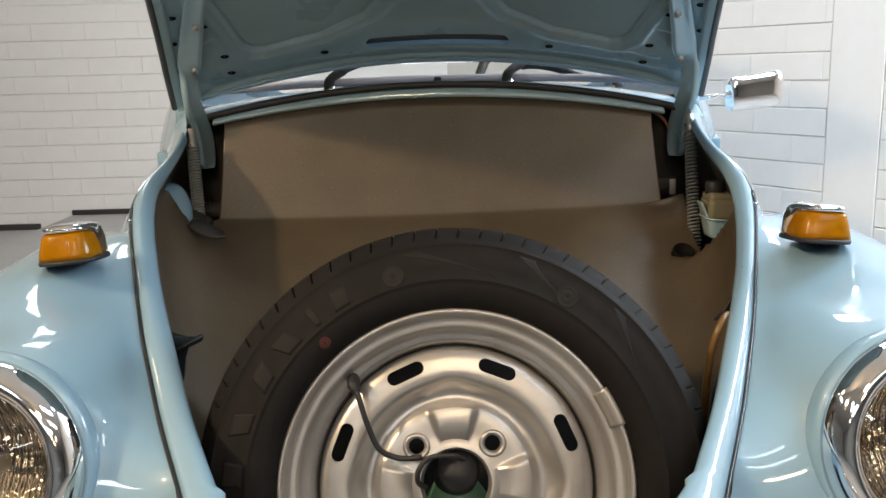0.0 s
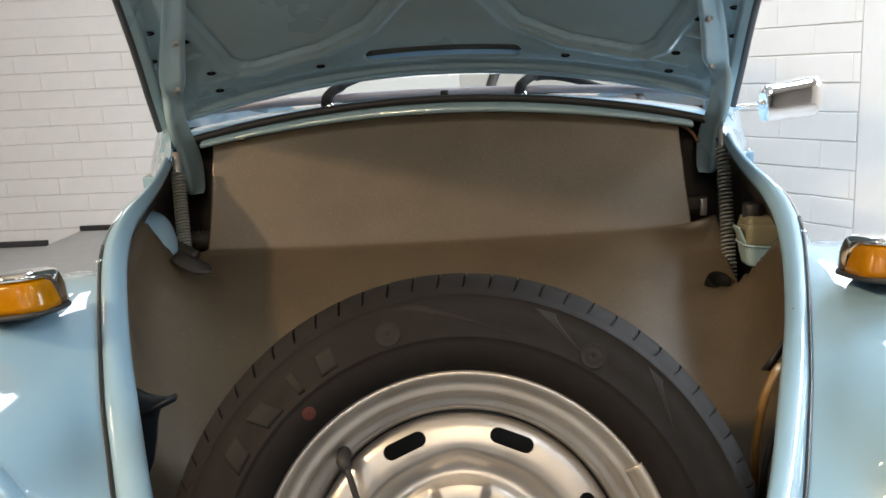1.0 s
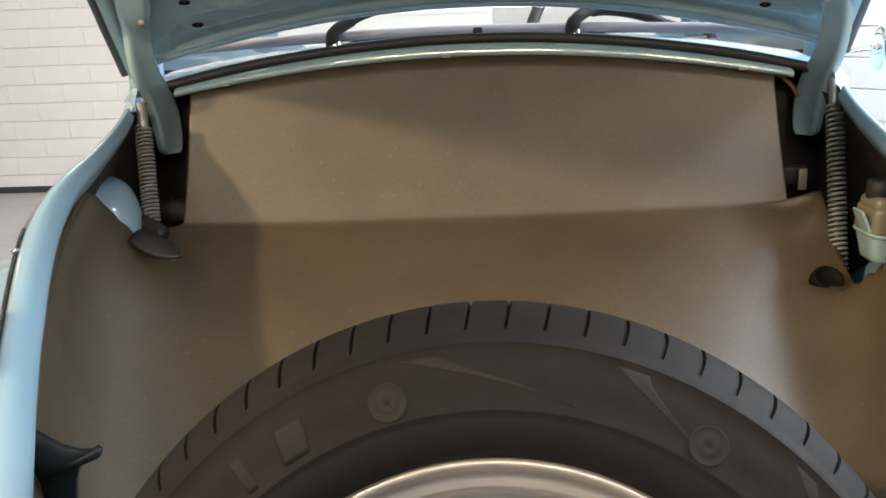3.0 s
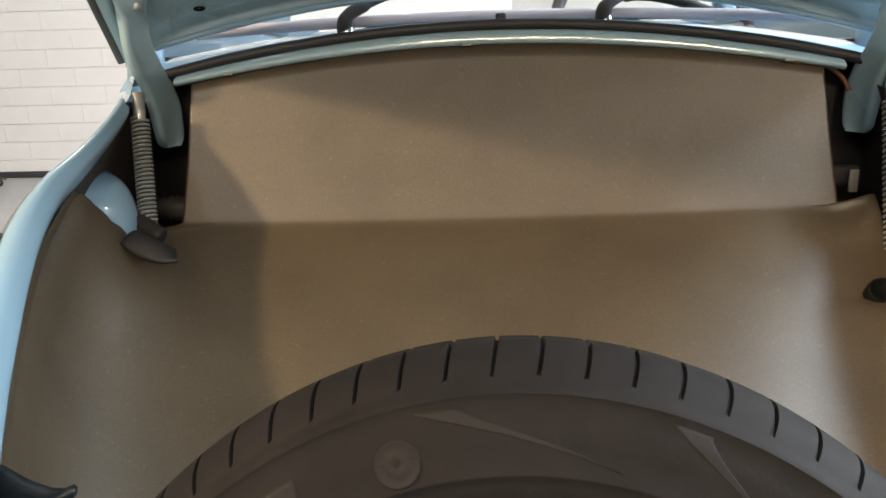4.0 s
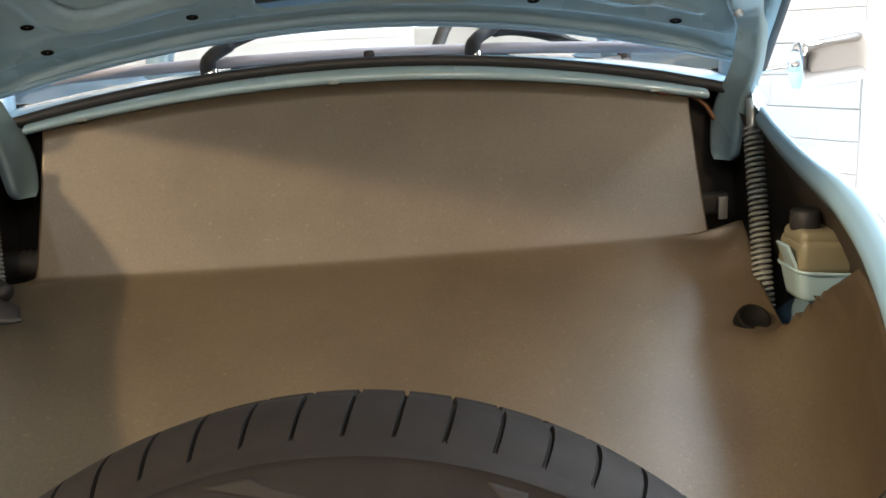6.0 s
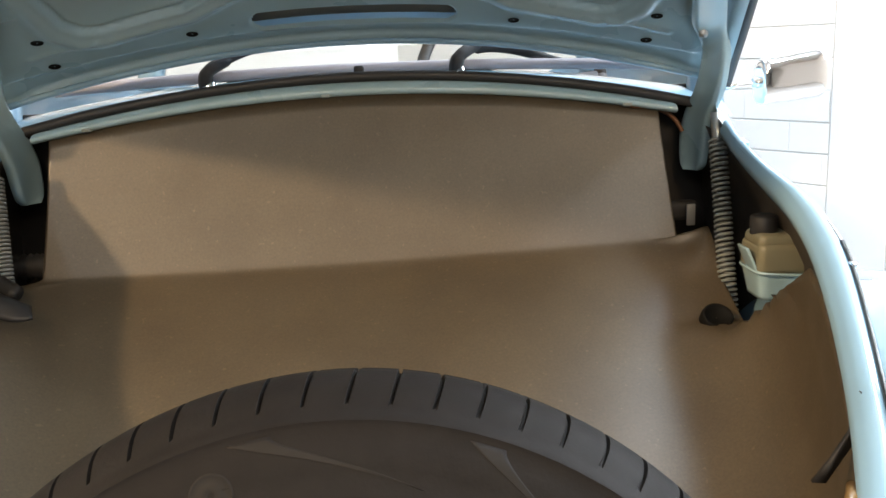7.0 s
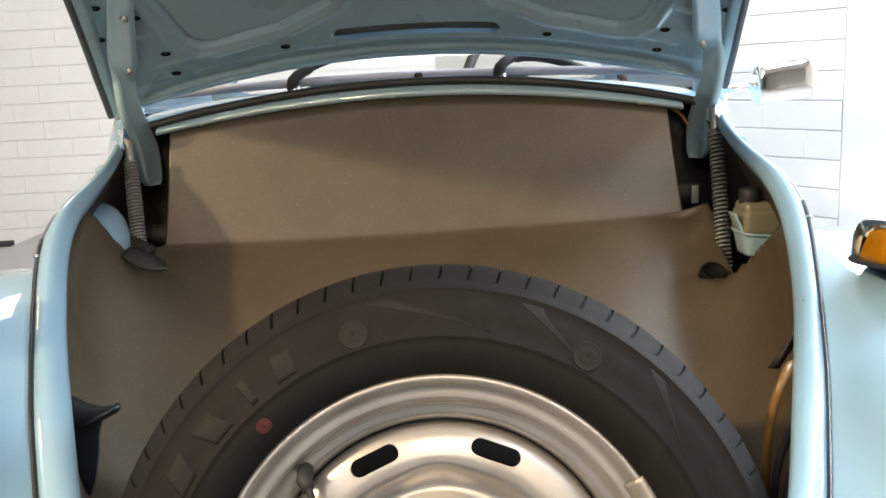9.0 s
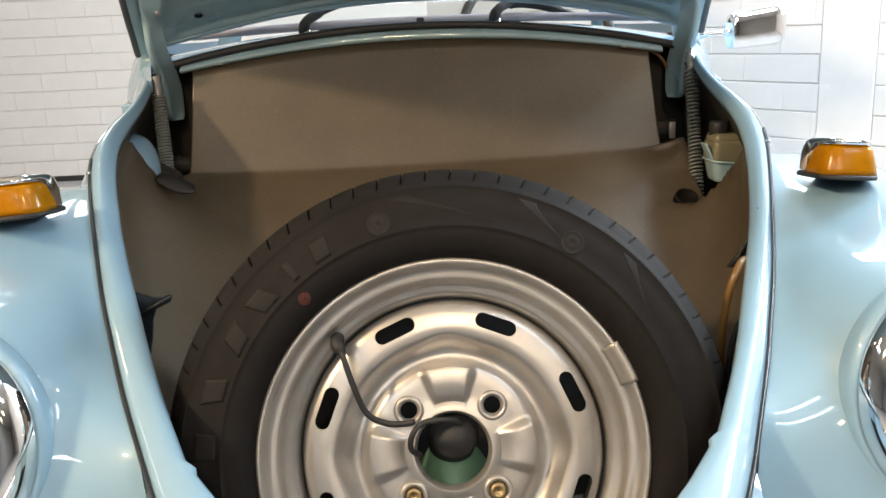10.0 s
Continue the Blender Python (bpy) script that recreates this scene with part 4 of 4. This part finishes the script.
# curved wedges that sweep inwards and taper
for a0, a1, w0 in ((-9, 13, 5.5), (20, 33, 4.5), (46, 60, 4.0), (-118, -104, 4.5)):
    rows = []
    for k in range(13):
        u = k / 12
        r, mid, w = lerp(0.2800, 0.2480, u), lerp(a0, a1, u ** 1.4), lerp(w0, 0.5, u ** 0.8)
        rows.append([(r * math.sin(radians(a)), -tyre_face(r) - 0.00012, r * math.cos(radians(a))) for a in np.linspace(mid - w / 2, mid + w / 2, 7)])
    solidify(part("raised_wedge", sheet(rows), TYRE_MARK, SPARE), 0.0003, 0)
for a in (-14.5, 33):
    stamp = part("round_stamp", lathe([(0.0130, 0.0), (0.0127, 0.0003), (0.0116, 0.0003), (0.0112, 0.0001), (0.0070, 0.0001), (0.0066, 0.0003), (0.0022, 0.0003), (0.0018, 0.0)], 28), TYRE_MARK, SPARE)
    r = 0.256
    stamp.matrix_basis = pose(0, 0, 0, 0, a, 0) @ pose(0, -tyre_face(r), r, -9, 0, 0)
dot = part("red_dot", lathe([(0.0070, 0.0), (0.0062, 0.0004), (0.001, 0.0005)], 20), RED, SPARE, "faded red paint dot")
dot.matrix_basis = pose(0, 0, 0, 0, -40, 0) @ pose(0, -tyre_face(0.227), 0.227, 16, 0, 0)
# balance weight clipped to the rim
rows = []
for k in range(13):
    a = radians(lerp(59, 72, k / 12))
    rows.append([(r * math.sin(a), -f, r * math.cos(a)) for r, f in ((0.2098, 0.029), (0.2098, 0.0350), (0.2070, 0.0362), (0.2035, 0.0360), (0.2005, 0.0325), (0.1975, 0.0278), (0.193, 0.0258))])
solidify(part("balance_weight", sheet(rows), WEIGHT, SPARE, "grey clip-on balance weight"), 0.0015, 1)

# inflation hose from the valve through the hub hole to the washer bottle
HOSE_T = thing("inflation_hose", "thin black rubber hose from the wheel's valve into the hub", "hose")
W = SPARE.matrix_world
hose_pts = [(-0.118, -0.004, 0.130), (-0.117, -0.022, 0.125), (-0.111, -0.030, 0.110), (-0.102, -0.026, 0.078), (-0.090, -0.018, 0.048), (-0.070, -0.014, 0.036), (-0.052, -0.016, 0.0345), (-0.04, -0.020, 0.036)]
part("hose", tube([W @ p for p in smooth_path(hose_pts, 40)], 0.0034, 10), RUBBER, HOSE_T)
part("hose_loop", tube([W @ p for p in smooth_path([(-0.037, 0.004, -0.002), (-0.045, -0.012, 0.006), (-0.044, -0.018, 0.020), (-0.033, -0.018, 0.033), (-0.015, -0.018, 0.036), (0.0, -0.012, 0.034), (0.010, 0.006, 0.028)], 40)], 0.0032, 10), RUBBER, HOSE_T)
part("valve_connector", tube([W @ Vector(p) for p in ((-0.119, 0.010, 0.132), (-0.118, -0.010, 0.130), (-0.117, -0.024, 0.123), (-0.113, -0.030, 0.115))], [0.006, 0.0075, 0.0075, 0.005], 12), RUBBER, HOSE_T, "black screw-on valve connector")
BOTTLE = thing("washer_bottle", "pale green bottle with a black cap behind the hub", "bottle")
part("bottle", tube([W @ Vector(p) for p in ((0.0, 0.11, -0.13), (0.0, 0.10, -0.05), (0.0, 0.09, -0.02), (0.0, 0.075, -0.004))], [0.06, 0.055, 0.035, 0.024], 24), GREEN, BOTTLE)
part("cap", tube([W @ Vector(p) for p in ((0.0, 0.08, 0.0), (0.002, 0.06, 0.008), (0.003, 0.035, 0.012), (0.003, 0.020, 0.013))], [0.028, 0.028, 0.027, 0.022], 24), RUBBER, BOTTLE, "round black cap")

# ---- fittings in the trunk's corners ----
# blue bulge of the inner wing; one small chrome bead stands in for its highlight
rows = []
for k in range(17):
    u = k / 16 * math.pi / 2
    rows.append([(max(-0.525, -0.553 + 0.076 * math.cos(u) ** 0.45 * math.cos(v)), 1.672 + 0.075 * math.cos(u) ** 0.45 * math.sin(v), 0.775 + 0.077 * math.sin(u)) for v in np.linspace(-math.pi, math.pi, 33)])
BULGE = part("wing_bulge", sheet(rows, flip=True), PAINT, CAR, "pale blue bulge of the inner wing")
for p in ((-0.497, 1.612, 0.812),):
    part("screw", lathe([(0.005, 0), (0.0045, 0.003), (0.001, 0.004)], 12), CHROME, BULGE).matrix_basis = pose(*p, 0, 0, 40)
part("rubber_boot", tube(smooth_path([(-0.50, 1.70, 0.79), (-0.47, 1.685, 0.778), (-0.448, 1.672, 0.768)], 16), [0.009 + 0.004 * (k % 2) for k in range(16)], 12), DARK, CAR, "ribbed black rubber boot")
part("ribbed_duct", tube(smooth_path([(-0.52, 1.80, 0.775), (-0.47, 1.80, 0.775), (-0.44, 1.80, 0.772)], 22), [0.014 + 0.005 * (k % 2) for k in range(22)], 14), DARK, CAR, "dark ribbed duct")
# brake fluid reservoir in its bracket
RES = part("fluid_reservoir", soft_box(0.068, 0.062, 0.038, 0.008, (0.5110, 1.585, 0.786), (0, 3, 0), 4), RESERVOIR, CAR, "yellowed plastic fluid reservoir with a black cap")
part("shoulder", soft_box(0.062, 0.052, 0.020, 0.008, (0.5100, 1.585, 0.806), (0, 3, 0), 4), RESERVOIR, RES)
part("cap", tube([(0.4955, 1.588, 0.812), (0.4955, 1.588, 0.816), (0.4955, 1.588, 0.834), (0.4955, 1.588, 0.8365)], [0.0150, 0.0165, 0.0165, 0.0145], 28), RUBBER, RES, "black screw cap")
rows = []
for u in np.linspace(0, 1, 9):
    w = lerp(1.0, 0.80, u)
    rows.append([(0.5105 + c * 0.0345 * w, 1.585 + q * 0.034 * w, 0.7685 - 0.032 * u - 0.003 * c * (1 - u)) for c, q in [( (abs(math.cos(a)) ** 5 + abs(math.sin(a)) ** 5) ** -0.2 * math.cos(a), (abs(math.cos(a)) ** 5 + abs(math.sin(a)) ** 5) ** -0.2 * math.sin(a)) for a in np.linspace(0, 2 * math.pi, 33)[:-1]]])
br = part("reservoir_bracket", fill_ends(sheet(rows, close_u=True)), PAINT_IN, CAR, "pale blue sheet steel bracket")
part("rim_edge", tube([(0.5105 + c * 0.0355, 1.585 + q * 0.035, 0.769 - 0.003 * c) for c, q in [((abs(math.cos(a)) ** 5 + abs(math.sin(a)) ** 5) ** -0.2 * math.cos(a), (abs(math.cos(a)) ** 5 + abs(math.sin(a)) ** 5) ** -0.2 * math.sin(a)) for a in np.linspace(0, 2 * math.pi, 33)]], 0.0022, 6), PAINT_IN, br)
part("strap", soft_box(0.004, 0.030, 0.058, 0.0015, (0.4765, 1.575, 0.7755), (0, -24, 0)), PAINT_IN, br, "pale blue steel strap")
part("black_clip", fill_ends(sheet([[(0.494, y, 0.744), (0.532, y, 0.740), (0.527, y, 0.730), (0.5145, y, 0.721), (0.508, y, 0.726)] for y in (1.549, 1.556)], close_u=True)), RUBBER, CAR, "black pointed clip under the bracket")
part("brake_line", tube(smooth_path([(0.478, 1.85, 0.915), (0.468, 1.852, 0.932), (0.452, 1.853, 0.945), (0.43, 1.852, 0.952), (0.40, 1.853, 0.956)], 30), 0.0032, 8), material("brown_wire", (0.16, 0.07, 0.03), 0.4), CAR, "thin brown wires")
part("metal_tab", soft_box(0.013, 0.004, 0.032, 0.0015, (0.478, 1.805, 0.797)), STEEL, LINER, "bright metal tab")
part("tab_seat", soft_box(0.05, 0.02, 0.03, 0.008, (0.47, 1.83, 0.80)), DARK, CAR)
# catch beside the wheel
STEEL_DARK = material("dark_blue_steel", (0.012, 0.016, 0.02), 0.4)
HOOK = [(-0.410, 0.716), (-0.393, 0.706), (-0.378, 0.698), (-0.362, 0.6935), (-0.350, 0.694), (-0.343, 0.698), (-0.3395, 0.696), (-0.341, 0.6895), (-0.350, 0.685), (-0.361, 0.680), (-0.367, 0.665), (-0.371, 0.64), (-0.378, 0.61), (-0.40, 0.56), (-0.415, 0.66)]
part("catch", fill_ends(sheet([[(x, 1.19 - 0.16 * (x + 0.40) * 0.7 + d, z) for x, z in HOOK] for d in (0, -0.004, -0.008)], close_u=True)), STEEL_DARK, CAR, "dark steel catch beside the wheel")
part("sealing_strip", fill_ends(sheet([[(0.4135, y, 0.769), (0.4060, y, 0.735), (0.3900, y, 0.709), (0.3765, y, 0.692), (0.3880, y, 0.6905), (0.4080, y, 0.722), (0.4160, y, 0.748)] for y in (1.196, 1.200)], close_u=True)), RUBBER, CAR, "black rubber sealing strip hanging at the edge")
# amber hose beside the wheel
part("fluid_hose", tube(smooth_path([(0.385, 1.15, 0.712), (0.367, 1.118, 0.722), (0.353, 1.102, 0.712), (0.343, 1.098, 0.685), (0.337, 1.096, 0.645), (0.336, 1.096, 0.60), (0.338, 1.10, 0.50)], 30), 0.0048, 12), HOSE, CAR, "translucent amber hose")
for p in ((0.352, 1.10, 0.628), (0.362, 1.10, 0.60)):
    part("cable", tube(smooth_path([(p[0] + 0.04, 1.13, p[2] + 0.05), p, (p[0] - 0.01, 1.09, p[2] - 0.08)], 14), 0.004, 8), RUBBER, CAR)
for x in (-0.39, -0.05, 0.394):
    part("flange_clip", soft_box(0.014, 0.004, 0.005, 0.0015, (x, cowl_y(x, 1.893), 0.990 - 0.20 * x * x)), material("pale_clip", (0.30, 0.34, 0.33), 0.5), CAR, "small pale clip")

# ---- painted blocks, skirting, ramp ----


def block_mesh(length, height, deep):
    bm = bmesh.new()
    bmesh.ops.create_cube(bm, size=1, matrix=Matrix.Diagonal((length, deep, height, 1)))
    front = [e for e in bm.edges if all(v.co.y < 0 for v in e.verts)]
    bmesh.ops.bevel(bm, geom=front, offset=0.0022, segments=1, affect="EDGES")
    me = bpy.data.meshes.new("block")
    bm.to_mesh(me)
    bm.free()
    me.materials.append(WALL)
    return me


def lay_blocks(wall, start, way, length, near, z0, rows_n, near_rows, height, gaps=()):
    """Blocks in half bond on a wall's face. Those within near are objects of their own, the rest one joined mesh."""
    out = Vector((way.y, -way.x, 0))
    if out.dot(-start) < 0:
        out = -out
    turn = math.degrees(math.atan2(-out.x, out.y)) + 180
    long, meshes, verts, faces = 3.1 * height, {}, [], []
    stops = [0.0] + [v for g in gaps for v in g] + [length]
    for r in range(rows_n):
        off = long * (0.5 * (r % 2) + random.uniform(-0.08, 0.08))
        for lo, hi in zip(stops[::2], stops[1::2]):
            for k in range(math.floor((lo - off) / long), math.ceil((hi - off) / long)):
                a, b = max(lo, k * long + off) + 0.0002, min(hi, (k + 1) * long + off) - 0.0002
                if b - a < 0.02:
                    continue
                p = start + way * (a + b) / 2 + out * (0.002 + random.uniform(-0.0008, 0.0008))
                p.z = z0 + (r + 0.5) * height
                if near[0] < (a + b) / 2 < near[1] and r < near_rows:
                    key = round(b - a, 3)
                    if key not in meshes:
                        meshes[key] = block_mesh(key, height - 0.0042, 0.012)
                    ob = new("block", meshes[key])
                    ob.parent = wall
                    ob.matrix_basis = Matrix.Translation(p) @ pose(0, 0, 0, 0, 0, turn)
                    continue
                n = len(verts)
                for d in (0.006, -0.004):
                    for q, z in ((a, -1), (b, -1), (b, 1), (a, 1)):
                        c = start + way * q + out * (d + 0.002)
                        verts.append((c.x, c.y, p.z + z * (height / 2 - 0.0021)))
                faces += [(n, n + 1, n + 2, n + 3), (n, n + 4, n + 5, n + 1), (n + 1, n + 5, n + 6, n + 2), (n + 2, n + 6, n + 7, n + 3), (n + 3, n + 7, n + 4, n)]
    me = bpy.data.meshes.new("far_blocks")
    me.from_pydata(verts, [], faces)
    me.materials.append(WALL)
    ob = new("far_blocks", me)
    ob.parent = wall
    return tagged(ob, kind="stuff")

# road wheels that carry the car
for s in (-1, 1):
    for wy in (1.34, 3.72):
        road = part("road_wheel", lathe([(0.001, 0.040), (0.05, 0.040), (0.06, 0.030), (0.12, 0.034), (0.175, 0.030), (0.195, 0.045), (0.208, 0.050), (0.205, -0.05), (0.06, -0.05)], 48), SILVER, CAR, "silver road wheel")
        road.matrix_basis = pose(s * 0.645, wy, 0.311, 0, 0, s * 90)
        part("tyre", lathe([(0.205, 0.046), (0.225, 0.064), (0.270, 0.066), (0.300, 0.052), (0.311, 0.030), (0.311, -0.030), (0.300, -0.052), (0.270, -0.066), (0.225, -0.064), (0.205, -0.046)], 64), TYRE, road, "black road tyre")


L0 = CORNER + Vector((0.3, 0, 0))
ROWS_N = int(3.38 / ROW)
lay_blocks(WALL_L, L0, LEFT_WAY, 7.7, (1.60, 3.95), 0.0, ROWS_N, 12, ROW)
PIER0, PIER1 = 2.895, 3.135
lay_blocks(WALL_R, CORNER, ALONG_R, 8.8, (1.5, 4.2), 0.02, ROWS_N - 1, 13, ROW, ((PIER0, PIER1),))
mid = CORNER + ALONG_R * (PIER0 + PIER1) / 2
part("pier", soft_box(PIER1 - PIER0 - 0.006, 0.022, 3.38, 0.004, (mid.x, mid.y, 1.70), (0, 0, math.degrees(math.atan2(ALONG_R.y, ALONG_R.x)))), WALL, WALL_R, "plain painted pier", smooth=False)
# raised slab with a ramped end, skirting at the foot of the wall
slab = bmesh.new()
pts = [(-2.80, 0.0), (-2.55, 0.095), (-1.2, 0.095), (-1.1, 0.0)]
fr, bk = [slab.verts.new((x, 3.6, z)) for x, z in pts], [slab.verts.new((x, 6.14, z)) for x, z in pts]
for k in range(4):
    slab.faces.new((fr[k], fr[(k + 1) % 4], bk[(k + 1) % 4], bk[k]))
slab.faces.new(fr), slab.faces.new(bk)
bmesh.ops.recalc_face_normals(slab, faces=slab.faces)
tagged(part("raised_slab", slab, FLOOR, smooth=False), "low grey concrete slab with a ramped end", "slab", kind="structure")
tagged(part("baseboard", soft_box(4.6, 0.012, 0.042, 0.003, (-5.08, 6.130, 0.021)), SKIRT), "black skirting along the wall's foot", "baseboard", kind="structure")
tagged(part("baseboard", soft_box(1.36, 0.012, 0.036, 0.003, (-1.87, 6.130, 0.113)), SKIRT), "black skirting above the slab", "baseboard", kind="structure")

# trolley leg with a castor, standing at the wall's foot
leg = thing("trolley_leg", "black steel trolley leg with a small castor on the floor", "trolley", pose(-3.12, 5.86, 0))
part("bar", tube([(-0.45, 0, 0.055), (0.03, 0, 0.052), (0.045, 0, 0.046)], [0.011, 0.011, 0.006], 10), SKIRT, leg)
part("fork", soft_box(0.012, 0.022, 0.030, 0.003, (0.0, 0, 0.036)), STEEL, leg, "grey steel fork")
castor = part("castor", lathe([(0.008, -0.008), (0.020, -0.008), (0.021, 0), (0.020, 0.008), (0.008, 0.008), (0.008, -0.008)], 24), RUBBER, leg, "small black castor wheel")
castor.matrix_basis = pose(0, 0, 0.0212, 0, 0, 70)
